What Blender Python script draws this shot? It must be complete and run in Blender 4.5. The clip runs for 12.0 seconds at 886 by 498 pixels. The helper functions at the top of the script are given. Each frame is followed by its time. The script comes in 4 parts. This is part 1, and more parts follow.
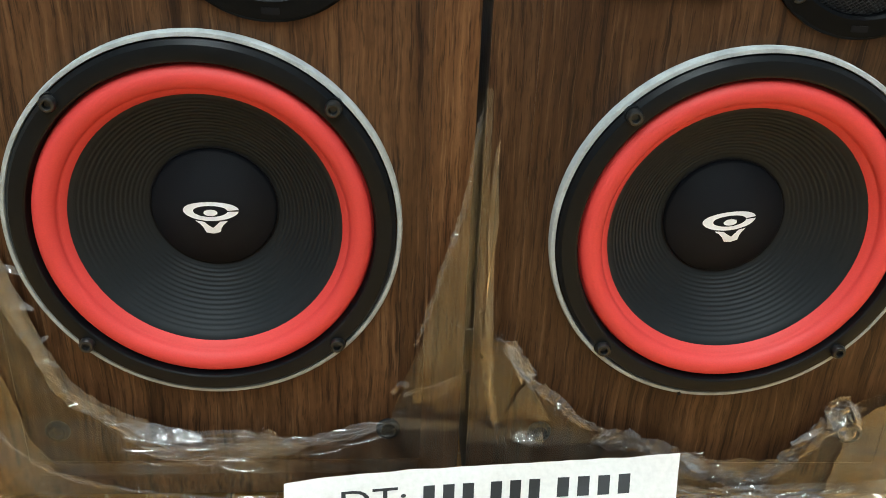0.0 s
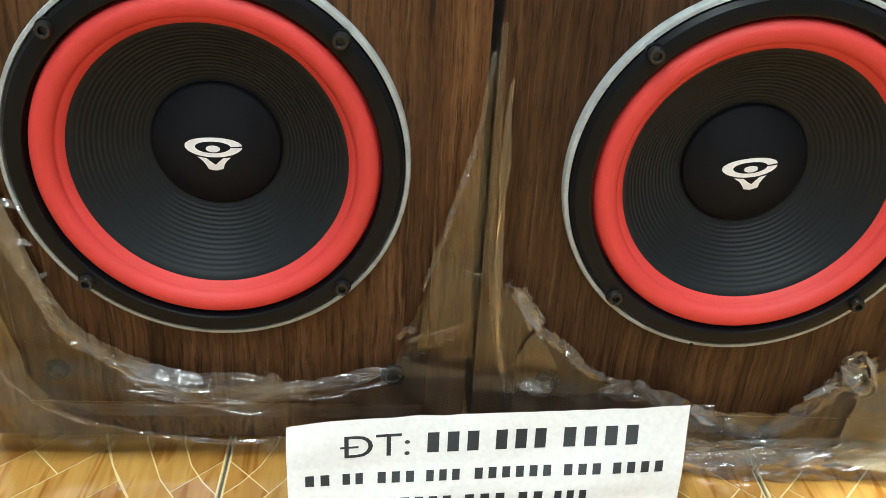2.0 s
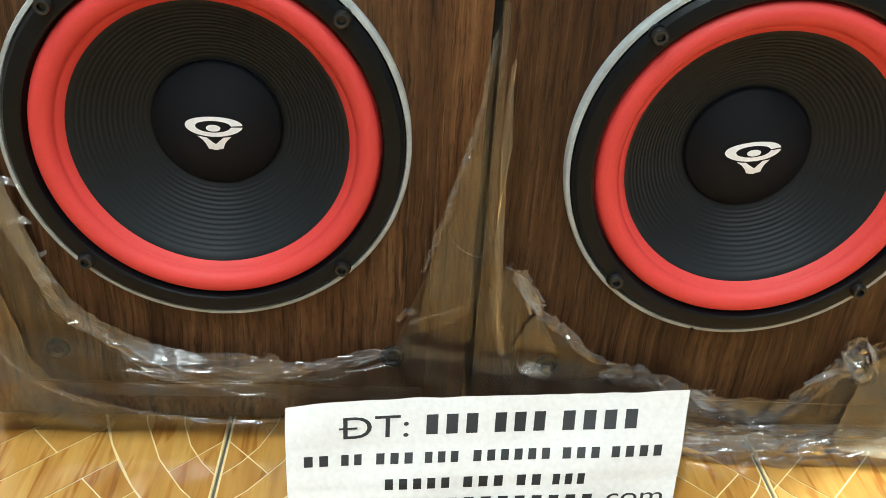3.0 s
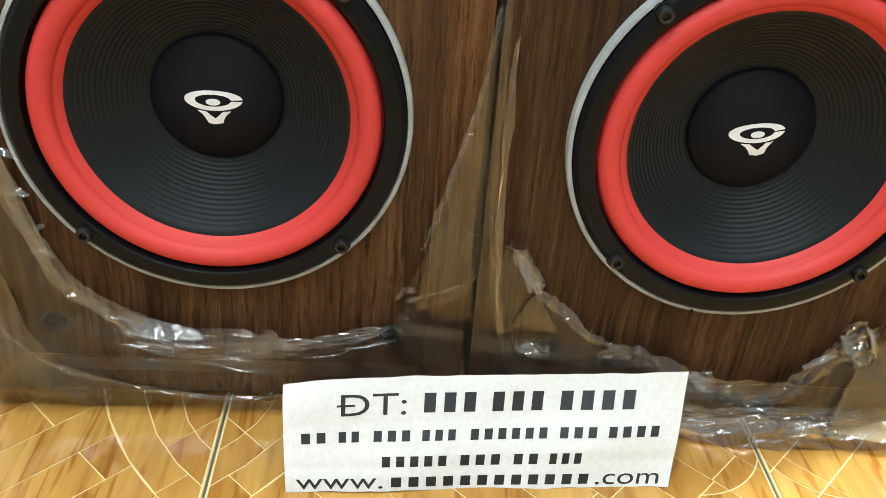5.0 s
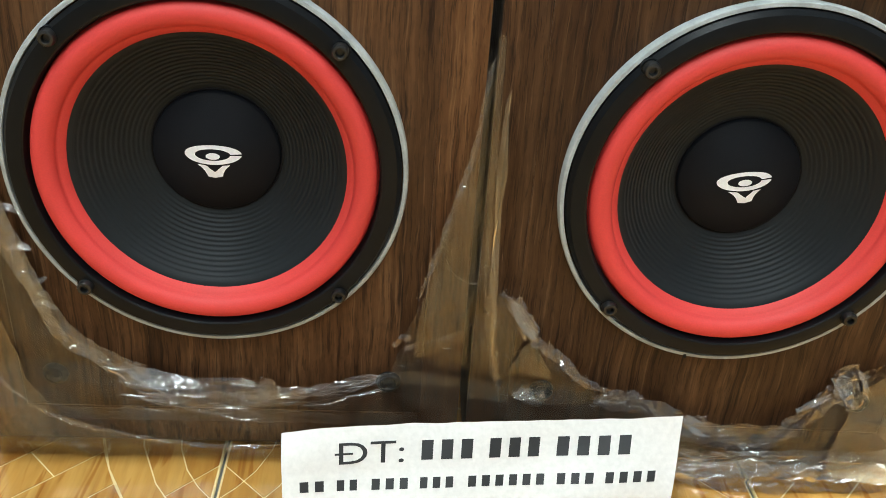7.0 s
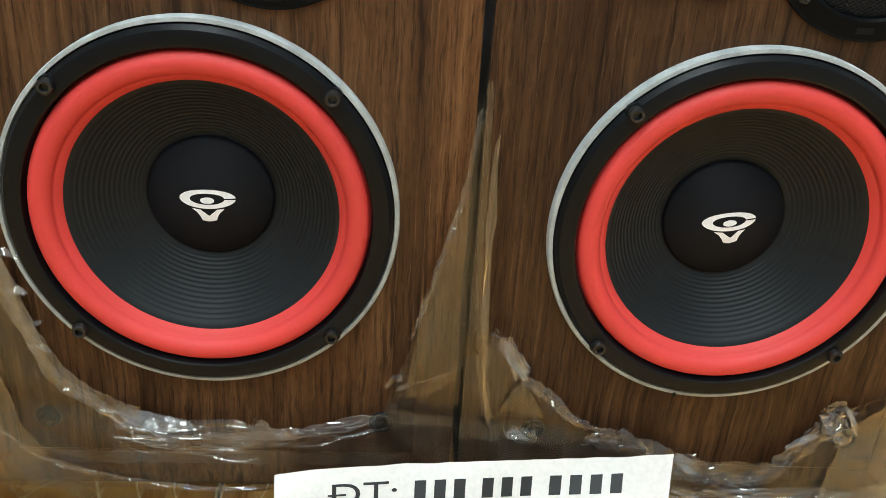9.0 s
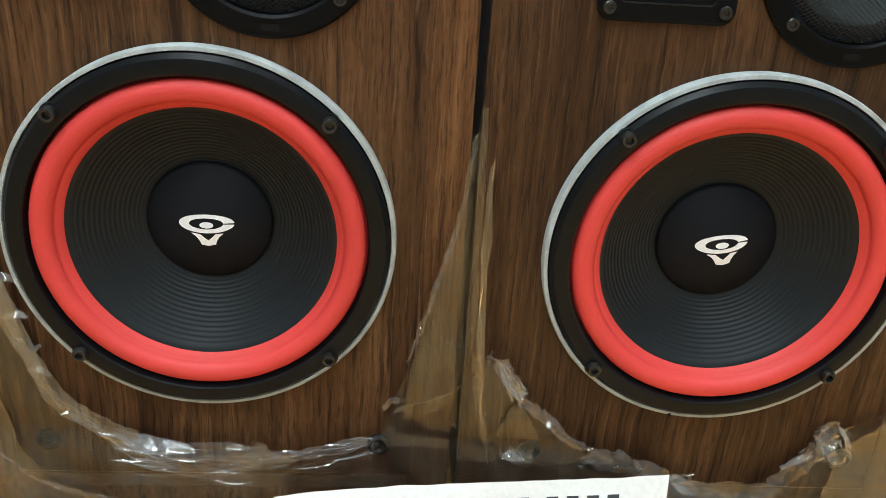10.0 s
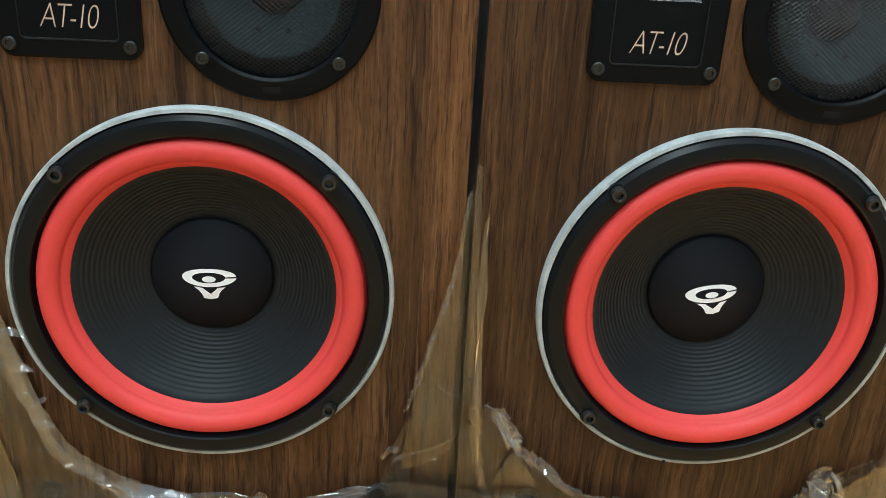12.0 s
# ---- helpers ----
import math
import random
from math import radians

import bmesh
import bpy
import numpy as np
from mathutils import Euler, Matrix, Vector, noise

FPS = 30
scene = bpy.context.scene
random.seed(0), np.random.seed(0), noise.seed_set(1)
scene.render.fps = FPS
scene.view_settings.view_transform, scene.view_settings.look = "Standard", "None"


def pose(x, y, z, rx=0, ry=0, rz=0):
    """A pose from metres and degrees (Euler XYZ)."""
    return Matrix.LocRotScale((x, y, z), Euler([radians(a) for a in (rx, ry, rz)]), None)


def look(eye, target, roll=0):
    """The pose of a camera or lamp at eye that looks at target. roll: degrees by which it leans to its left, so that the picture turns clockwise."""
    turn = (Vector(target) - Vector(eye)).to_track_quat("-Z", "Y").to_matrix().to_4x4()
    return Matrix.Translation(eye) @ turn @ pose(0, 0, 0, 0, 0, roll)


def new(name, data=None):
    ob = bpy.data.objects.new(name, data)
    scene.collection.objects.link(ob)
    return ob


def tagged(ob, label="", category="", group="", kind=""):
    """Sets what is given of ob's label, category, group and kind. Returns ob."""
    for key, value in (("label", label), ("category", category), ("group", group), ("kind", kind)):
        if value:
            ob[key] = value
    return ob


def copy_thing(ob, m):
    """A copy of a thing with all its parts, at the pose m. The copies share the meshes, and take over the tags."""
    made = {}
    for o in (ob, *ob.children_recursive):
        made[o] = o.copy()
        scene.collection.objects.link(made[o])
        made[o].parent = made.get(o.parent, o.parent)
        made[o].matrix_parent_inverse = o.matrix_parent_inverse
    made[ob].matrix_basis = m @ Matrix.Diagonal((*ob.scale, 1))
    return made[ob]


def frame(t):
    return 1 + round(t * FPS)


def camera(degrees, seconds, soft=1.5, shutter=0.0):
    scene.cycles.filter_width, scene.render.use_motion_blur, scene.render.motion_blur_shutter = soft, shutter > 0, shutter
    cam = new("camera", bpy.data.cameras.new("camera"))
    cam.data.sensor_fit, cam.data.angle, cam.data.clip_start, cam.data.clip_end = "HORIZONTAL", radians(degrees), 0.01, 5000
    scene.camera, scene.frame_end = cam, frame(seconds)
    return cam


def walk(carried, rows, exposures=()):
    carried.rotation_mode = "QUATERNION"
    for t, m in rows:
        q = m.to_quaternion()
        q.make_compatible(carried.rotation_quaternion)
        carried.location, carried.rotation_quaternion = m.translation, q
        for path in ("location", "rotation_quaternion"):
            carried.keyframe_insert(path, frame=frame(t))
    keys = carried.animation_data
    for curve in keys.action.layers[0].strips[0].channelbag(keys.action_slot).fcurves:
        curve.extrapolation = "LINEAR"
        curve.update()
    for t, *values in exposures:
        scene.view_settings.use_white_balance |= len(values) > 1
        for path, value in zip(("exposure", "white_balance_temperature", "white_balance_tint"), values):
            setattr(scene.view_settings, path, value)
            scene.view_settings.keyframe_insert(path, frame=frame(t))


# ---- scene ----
cam = camera(53.2, 12.0, soft=0.9)
PATH = [
    (0, (-0.062, -0.558, 0.498), (0.079, 1.233, -0.38), 2.4),
    (0.5, (-0.061, -0.553, 0.492), (0.075, 1.227, -0.41), 2.6),
    (1, (-0.062, -0.549, 0.487), (0.071, 1.218, -0.44), 2.8),
    (1.5, (-0.06, -0.545, 0.487), (0.065, 1.208, -0.469), 3.0),
    (2, (-0.061, -0.545, 0.482), (0.063, 1.2, -0.488), 3.3),
    (2.5, (-0.059, -0.545, 0.482), (0.063, 1.19, -0.505), 3.5),
    (3, (-0.059, -0.545, 0.478), (0.059, 1.186, -0.518), 3.7),
    (3.5, (-0.059, -0.543, 0.476), (0.058, 1.177, -0.538), 4.0),
    (5.5, (-0.06, -0.543, 0.475), (0.064, 1.165, -0.559), 4.6),
    (6, (-0.06, -0.546, 0.478), (0.064, 1.174, -0.535), 4.5),
    (6.5, (-0.058, -0.549, 0.483), (0.062, 1.188, -0.5), 4.1),
    (7, (-0.059, -0.549, 0.487), (0.065, 1.202, -0.471), 4.0),
    (9, (-0.059, -0.556, 0.494), (0.08, 1.234, -0.389), 3.8),
    (9.5, (-0.058, -0.558, 0.497), (0.079, 1.24, -0.369), 3.7),
    (10, (-0.058, -0.562, 0.5), (0.083, 1.246, -0.343), 3.6),
    (10.5, (-0.057, -0.565, 0.505), (0.087, 1.252, -0.32), 3.5),
    (11, (-0.058, -0.567, 0.507), (0.087, 1.257, -0.3), 3.5),
    (11.5, (-0.058, -0.569, 0.511), (0.083, 1.263, -0.278), 3.4),
    (12, (-0.059, -0.573, 0.516), (0.086, 1.269, -0.248), 3.2),
]
walk(cam, [(t, look(eye, target, roll)) for t, eye, target, roll in PATH],
     [(0, 0.06, 6300, 6), (2, 0.03, 6400, 7), (7, 0.03, 6400, 7), (9.5, 0.06, 6350, 7), (12, 0.09, 5950, 4)])

# ---- light ----
world = bpy.data.worlds.new("world")
scene.world = world
world.use_nodes = True
world.node_tree.nodes["Background"].inputs[0].default_value = (0.9, 0.95, 1.0, 1)
world.node_tree.nodes["Background"].inputs[1].default_value = 0.05

LAMPS = [(-0.34, 0.12, 2.62, 58.0, 0), (1.45, 0.50, 2.62, 200.0, -65), (-0.85, -1.2, 2.62, 38.0, 0), (0.80, -1.2, 2.62, 25.0, 0), (-0.10, -2.5, 2.62, 40.0, 0)]   # ceiling tubes: place, watts, turn


# ---- materials ----
def material(name):
    m = bpy.data.materials.new(name)
    m.use_nodes = True
    nt = m.node_tree
    bsdf = nt.nodes["Principled BSDF"]
    return m, nt, bsdf


def node(nt, kind, **values):
    n = nt.nodes.new(kind)
    for key, value in values.items():
        n.inputs[key].default_value = value
    return n


def link(nt, a, b):
    nt.links.new(a, b)


def coords(nt, scale=(1, 1, 1), rotation=(0, 0, 0), shift=True):
    """Object coordinates, moved by the object's own random number."""
    tc = nt.nodes.new("ShaderNodeTexCoord")
    mp = node(nt, "ShaderNodeMapping", Scale=scale, Rotation=rotation)
    if shift:
        info = nt.nodes.new("ShaderNodeObjectInfo")
        mul = nt.nodes.new("ShaderNodeVectorMath")
        mul.operation = "MULTIPLY_ADD"
        comb = nt.nodes.new("ShaderNodeCombineXYZ")
        for k in range(3):
            link(nt, info.outputs["Random"], comb.inputs[k])
        mul.inputs[1].default_value = (3.1, 2.3, 1.7)
        link(nt, comb.outputs[0], mul.inputs[0])
        link(nt, tc.outputs["Object"], mul.inputs[2])
        link(nt, mul.outputs[0], mp.inputs[0])
    else:
        link(nt, tc.outputs["Object"], mp.inputs[0])
    return mp.outputs[0]


def tex(nt, vec, scale, detail=4, rough=0.55, distort=0.0):
    n = node(nt, "ShaderNodeTexNoise", Scale=scale, Detail=detail, Roughness=rough, Distortion=distort)
    link(nt, vec, n.inputs["Vector"])
    return n.outputs["Fac"]


def ramp(nt, fac, stops):
    r = nt.nodes.new("ShaderNodeValToRGB")
    e = r.color_ramp.elements
    while len(e) < len(stops):
        e.new(0.5)
    for el, (p, c) in zip(e, stops):
        el.position = p
        el.color = (*c, 1) if len(c) == 3 else c
    link(nt, fac, r.inputs[0])
    return r.outputs["Color"]


def grey(v):
    return (v, v, v)


def mixed(nt, fac, a, b, mode="MIX"):
    n = nt.nodes.new("ShaderNodeMix")
    n.data_type, n.blend_type = "RGBA", mode
    for sock, v in ((n.inputs[0], fac), (n.inputs[6], a), (n.inputs[7], b)):
        if isinstance(v, (int, float)):
            sock.default_value = v
        elif isinstance(v, tuple):
            sock.default_value = (*v, 1) if len(v) == 3 else v
        else:
            link(nt, v, sock)
    return n.outputs[2]


def bump(nt, bsdf, height, strength, distance):
    b = node(nt, "ShaderNodeBump", Strength=strength, Distance=distance)
    link(nt, height, b.inputs["Height"])
    link(nt, b.outputs[0], bsdf.inputs["Normal"])


def plain(name, colour, rough, spread=0.12, grain=300.0, relief=0.15, metal=0.0, blotch=9.0, shine=0.5):
    """A surface of one colour with fine grain and broad unevenness."""
    m, nt, b = material(name)
    v = coords(nt)
    fine, broad = tex(nt, v, grain, 3), tex(nt, v, blotch, 4)
    dark = tuple(c * (1 - spread) for c in colour)
    light = tuple(min(1, c * (1 + spread)) for c in colour)
    base = ramp(nt, broad, [(0.3, dark), (0.7, light)])
    base = mixed(nt, 0.25, base, ramp(nt, fine, [(0.3, grey(0.55)), (0.7, grey(1.0))]), "MULTIPLY")
    link(nt, base, b.inputs["Base Color"])
    link(nt, ramp(nt, broad, [(0.2, grey(max(0, rough - 0.08))), (0.8, grey(min(1, rough + 0.08)))]), b.inputs["Roughness"])
    b.inputs["Metallic"].default_value = metal
    b.inputs["Specular IOR Level"].default_value = shine
    bump(nt, b, fine, relief, 0.0004)
    return m


def wood_laminate(name, gain=1.0):
    """Walnut print: upright grain in several widths, with dark pores, short dashes and bands of tone."""
    m, nt, b = material(name)
    src = coords(nt)
    sway = node(nt, "ShaderNodeTexNoise", Scale=17.0, Detail=3.0, Roughness=0.62)
    link(nt, src, sway.inputs["Vector"])
    push = nt.nodes.new("ShaderNodeVectorMath")
    push.operation = "MULTIPLY_ADD"
    push.inputs[1].default_value = (0.0060, 0.0, 0.0)
    link(nt, sway.outputs["Color"], push.inputs[0])
    link(nt, src, push.inputs[2])

    def stretched(z):
        mp = node(nt, "ShaderNodeMapping", Scale=(1, 1, z))
        link(nt, push.outputs[0], mp.inputs[0])
        return mp.outputs[0]
    bands = tex(nt, stretched(0.05), 11, 2, 0.5)
    broad = tex(nt, stretched(0.04), 38, 3, 0.5, 0.2)
    streak = tex(nt, stretched(0.028), 120, 5, 0.65, 0.2)
    lines = tex(nt, stretched(0.045), 230, 5, 0.66, 0.15)
    veins = tex(nt, stretched(0.016), 150, 3, 0.55, 0.1)
    pores = tex(nt, stretched(0.060), 760, 3, 0.55)
    light = tex(nt, stretched(0.035), 520, 2, 0.5)
    fleck = tex(nt, stretched(0.35), 240, 3, 0.6)
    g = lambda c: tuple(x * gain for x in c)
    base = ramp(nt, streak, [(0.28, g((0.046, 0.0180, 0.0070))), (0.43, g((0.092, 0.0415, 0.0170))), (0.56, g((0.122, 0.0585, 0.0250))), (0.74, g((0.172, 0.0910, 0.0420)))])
    base = mixed(nt, 0.75, base, ramp(nt, bands, [(0.36, (0.70, 0.68, 0.68)), (0.64, (1.04, 1.0, 0.95))]), "MULTIPLY")
    base = mixed(nt, 0.8, base, ramp(nt, broad, [(0.34, (0.58, 0.52, 0.47)), (0.62, (1.0, 1.0, 1.0))]), "MULTIPLY")
    base = mixed(nt, 0.85, base, ramp(nt, lines, [(0.35, (0.24, 0.18, 0.15)), (0.42, (0.82, 0.79, 0.76)), (0.55, (1.0, 1.0, 1.0))]), "MULTIPLY")
    base = mixed(nt, 0.75, base, ramp(nt, veins, [(0.33, (0.25, 0.19, 0.15)), (0.385, (1.0, 1.0, 1.0))]), "MULTIPLY")
    base = mixed(nt, 0.6, base, ramp(nt, pores, [(0.36, (0.20, 0.16, 0.13)), (0.44, (1.0, 1.0, 1.0))]), "MULTIPLY")
    base = mixed(nt, ramp(nt, light, [(0.60, grey(0.0)), (0.70, grey(0.20))]), base, g((0.27, 0.158, 0.080)))
    base = mixed(nt, 0.35, base, ramp(nt, fleck, [(0.38, grey(0.55)), (0.52, grey(1.0))]), "MULTIPLY")
    link(nt, base, b.inputs["Base Color"])
    link(nt, ramp(nt, lines, [(0.3, grey(0.58)), (0.7, grey(0.40))]), b.inputs["Roughness"])
    b.inputs["Specular IOR Level"].default_value = 0.24
    bump(nt, b, lines, 0.40, 0.0005)
    return m


def plank_print():
    """Glazed tile printed with yellow-brown wood planks."""
    m, nt, b = material("plank_print")
    v = coords(nt, (1, 0.09, 1), (0, 0, radians(45)))
    v2 = coords(nt, (1, 1, 1))
    info = nt.nodes.new("ShaderNodeObjectInfo")
    figure = tex(nt, v, 42, 3, 0.5, 1.4)
    fine = tex(nt, v, 300, 4, 0.6)
    cloud = tex(nt, v2, 14, 3)
    base = ramp(nt, figure, [(0.30, (0.365, 0.178, 0.040)), (0.44, (0.440, 0.236, 0.056)), (0.66, (0.510, 0.294, 0.080))])
    base = mixed(nt, 0.5, base, ramp(nt, cloud, [(0.35, (0.80, 0.66, 0.48)), (0.65, (1.0, 1.0, 1.0))]), "MULTIPLY")
    base = mixed(nt, 0.25, base, ramp(nt, fine, [(0.35, grey(0.6)), (0.6, grey(1.0))]), "MULTIPLY")
    base = mixed(nt, 0.75, base, ramp(nt, info.outputs["Random"], [(0.0, (0.74, 0.62, 0.48)), (0.35, (0.93, 0.89, 0.82)), (1.0, (1.0, 1.0, 1.0))]), "MULTIPLY")
    base = mixed(nt, 0.8, base, ramp(nt, tex(nt, v, 95, 2, 0.5, 1.0), [(0.36, (0.66, 0.50, 0.34)), (0.44, (1.0, 1.0, 1.0))]), "MULTIPLY")
    link(nt, base, b.inputs["Base Color"])
    link(nt, ramp(nt, cloud, [(0.3, grey(0.11)), (0.7, grey(0.17))]), b.inputs["Roughness"])
    bump(nt, b, cloud, 0.05, 0.001)
    return m


def film_material(name, haze, gloss, rough, wrinkle, relief, tint=(0.97, 0.96, 0.95), cloud=(0.75, 0.74, 0.74)):
    """Thin clear plastic film: mostly see-through, with gloss and a little haze."""
    m = bpy.data.materials.new(name)
    m.use_nodes = True
    nt = m.node_tree
    nt.nodes.clear()
    out = nt.nodes.new("ShaderNodeOutputMaterial")
    clear = node(nt, "ShaderNodeBsdfTransparent", Color=(*tint, 1))
    shine = node(nt, "ShaderNodeBsdfGlossy", Color=(1, 1, 1, 1), Roughness=rough)
    milk = node(nt, "ShaderNodeBsdfDiffuse", Color=(*cloud, 1))
    v = coords(nt)
    crease = tex(nt, v, wrinkle, 5, 0.62, 0.8)
    patch = tex(nt, v, 38, 3, 0.55)
    bm_ = node(nt, "ShaderNodeBump", Strength=1.0, Distance=relief)
    link(nt, crease, bm_.inputs["Height"])
    link(nt, bm_.outputs[0], shine.inputs["Normal"])
    fres = node(nt, "ShaderNodeFresnel", IOR=1.5)
    link(nt, bm_.outputs[0], fres.inputs["Normal"])
    k = nt.nodes.new("ShaderNodeMath")
    k.operation, k.use_clamp = "MULTIPLY", True
    k.inputs[1].default_value = gloss
    link(nt, fres.outputs[0], k.inputs[0])
    a = nt.nodes.new("ShaderNodeMixShader")
    link(nt, ramp(nt, patch, [(0.35, grey(haze * 0.4)), (0.7, grey(haze * 1.6))]), a.inputs[0])
    link(nt, clear.outputs[0], a.inputs[1])
    link(nt, milk.outputs[0], a.inputs[2])
    c = nt.nodes.new("ShaderNodeMixShader")
    link(nt, k.outputs[0], c.inputs[0])
    link(nt, a.outputs[0], c.inputs[1])
    link(nt, shine.outputs[0], c.inputs[2])
    link(nt, c.outputs[0], out.inputs[0])
    return m


WOOD = wood_laminate("walnut_laminate")
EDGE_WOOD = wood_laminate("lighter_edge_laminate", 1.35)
# The same walnut with the right cabinet's shade put into its colour.
SHADED_WOOD = wood_laminate("shaded_walnut_laminate", 0.74)
BLACK_FRAME = plain("black_satin_metal", (0.0035, 0.0046, 0.0060), 0.40, 0.25, 500, 0.1, shine=0.19)
BLACK_PLASTIC = plain("black_plastic", (0.0026, 0.0032, 0.0042), 0.36, 0.2, 700, 0.2, shine=0.10)
RUBBER = plain("black_rubber", (0.006, 0.006, 0.0075), 0.55, 0.2, 400, 0.2, shine=0.14)
RED_FOAM = plain("red_surround", (0.64, 0.044, 0.040), 0.62, 0.07, 900, 0.12)
CONE = plain("dark_grey_cone", (0.0125, 0.0155, 0.0178), 0.48, 0.15, 900, 0.25, shine=0.16)
CAP = plain("black_paper_cap", (0.0055, 0.0068, 0.0100), 0.62, 0.15, 1200, 0.3, shine=0.15)
GASKET = plain("grey_white_gasket", (0.36, 0.385, 0.385), 0.7, 0.22, 500, 0.3, 0.0, 70)
SCREW = plain("dark_screw_steel", (0.045, 0.045, 0.045), 0.38, 0.3, 600, 0.1, 0.8)
WHITE_PAINT = plain("white_emblem_paint", (0.86, 0.88, 0.92), 0.5, 0.02, 500, 0.05)
GOLD_PRINT = plain("cream_print", (0.58, 0.43, 0.34), 0.5, 0.05, 500, 0.05)
GREY_LINE = plain("black_raised_edge", (0.007, 0.0075, 0.008), 0.34, 0.1, 500, 0.05)
FABRIC = plain("blue_grey_cone_fabric", (0.026, 0.052, 0.058), 0.8, 0.2, 1500, 0.6)
MESH_WIRE = plain("black_wire_mesh", (0.010, 0.010, 0.011), 0.40, 0.2, 500, 0.1, shine=0.45)
MAROON = plain("dark_maroon_cap", (0.020, 0.009, 0.012), 0.6, 0.2, 800, 0.3)
DARK = plain("dark_hollow", (0.004, 0.004, 0.004), 0.9, 0.1, 300, 0.1)
PAPER = plain("white_paper", (0.690, 0.665, 0.635), 0.75, 0.03, 260, 0.05, 0.0, 16)
INK = plain("black_ink", (0.012, 0.012, 0.013), 0.6, 0.1, 900, 0.05)
TILE_BASE = plain("cream_tile_line", (0.70, 0.54, 0.26), 0.3, 0.08, 300, 0.05)
GROUT = plain("dark_tile_joint", (0.10, 0.10, 0.08), 0.9, 0.3, 300, 0.3)
PLANK = plank_print()
# Unseen walls: north painted brighter for the glossy floor to mirror, the rest darker.
WALL_PAINT = plain("darker_wall_paint", (0.24, 0.245, 0.25), 0.8, 0.05, 200, 0.1, 0.0, 2)
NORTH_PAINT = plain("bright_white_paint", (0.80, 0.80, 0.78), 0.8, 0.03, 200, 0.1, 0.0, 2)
CEILING_PAINT = plain("white_ceiling_paint", (0.45, 0.46, 0.47), 0.85, 0.04, 200, 0.1, 0.0, 2)
# Unseen far tiles, darkened below the plank colour to weaken warm bounce light.
FLOOR_DIMMED = plain("dimmed_yellow_floor_tile", (0.31, 0.185, 0.062), 0.28, 0.2, 100, 0.1, 0.0, 12)
LAMP_METAL = plain("white_lamp_metal", (0.7, 0.7, 0.7), 0.5, 0.05, 200, 0.05)
# Tan cloud colours put the floor's mirrored yellow into clear and layered film.
FILM = film_material("clear_film", 0.028, 1.15, 0.07, 70, 0.0003, (0.97, 0.95, 0.92), (0.75, 0.63, 0.47))
FILM_LAYERS = film_material("layered_film", 0.050, 1.45, 0.13, 60, 0.0005, (0.96, 0.93, 0.88), (0.74, 0.58, 0.36))
FILM_MILKY = film_material("milky_film", 0.070, 1.6, 0.12, 80, 0.0003, (0.96, 0.95, 0.93), (0.76, 0.72, 0.66))
# Pale haze: cloudy folds, with the ceiling's sheen painted into the colour.
FILM_PALE = film_material("pale_folded_film", 0.130, 2.4, 0.12, 80, 0.0003, (0.95, 0.95, 0.95), (0.74, 0.76, 0.78))
# Bunched hem; its yellow haze stands in for the lit floor's reflection.
FILM_HEM = film_material("floor_tinted_film_hem", 0.260, 1.2, 0.14, 80, 0.0004, (0.95, 0.93, 0.88), (0.84, 0.72, 0.48))
FILM_PLEAT = film_material("pleated_film", 0.06, 2.8, 0.16, 300, 0.0001)
FILM_FOLD = film_material("folded_film", 0.036, 2.4, 0.06, 190, 0.0002)

glow, glow_nt, glow_bsdf = material("tube_glow")
glow_bsdf.inputs["Base Color"].default_value = (0.9, 0.9, 0.9, 1)
glow_bsdf.inputs["Emission Color"].default_value = (0.90, 0.97, 1.0, 1)
glow_bsdf.inputs["Emission Strength"].default_value = 3.0


# ---- building helpers ----
def finish(me, mat, smooth=40):
    me.materials.append(mat)
    if smooth:
        for p in me.polygons:
            p.use_smooth = True
        me.set_sharp_from_angle(angle=radians(smooth))
    return me


def raw(name, verts, faces, mat, smooth=40):
    me = bpy.data.meshes.new(name)
    me.from_pydata(verts, [], faces)
    me.update()
    return finish(me, mat, smooth)


def part(name, me, parent=None, label="", m=None):
    ob = new(name, me)
    if parent:
        ob.parent = parent
    if m is not None:
        ob.matrix_basis = m
    if label:
        tagged(ob, label)
    return ob


def lathe(name, profile, mat, n=96, closed=False, smooth=40):
    """Turns a profile of (radius, y) round the y axis."""
    verts, faces = [], []
    k = len(profile)
    for i in range(n):
        a = 2 * math.pi * i / n
        for r, y in profile:
            verts.append((r * math.cos(a), y, r * math.sin(a)))
    for i in range(n):
        j = (i + 1) % n
        for q in range(k if closed else k - 1):
            w = (q + 1) % k
            faces.append((i * k + q, j * k + q, j * k + w, i * k + w))
    me = bpy.data.meshes.new(name)
    me.from_pydata(verts, [], faces)
    b = bmesh.new()
    b.from_mesh(me)
    bmesh.ops.remove_doubles(b, verts=b.verts, dist=1e-6)
    bmesh.ops.recalc_face_normals(b, faces=b.faces)
    b.to_mesh(me)
    b.free()
    return finish(me, mat, smooth)


def boxes(name, list_of, mat, bevel=0.0, segments=2):
    """Boxes (x0, x1, y0, y1, z0, z1) in one mesh."""
    b = bmesh.new()
    for x0, x1, y0, y1, z0, z1 in list_of:
        r = bmesh.ops.create_cube(b, size=1)
        for v in r["verts"]:
            v.co = ((x0 + x1) / 2 + v.co.x * (x1 - x0), (y0 + y1) / 2 + v.co.y * (y1 - y0), (z0 + z1) / 2 + v.co.z * (z1 - z0))
    if bevel:
        bmesh.ops.bevel(b, geom=b.edges[:], offset=bevel, segments=segments, affect="EDGES", profile=0.5)
    me = bpy.data.meshes.new(name)
    b.to_mesh(me)
    b.free()
    return finish(me, mat)


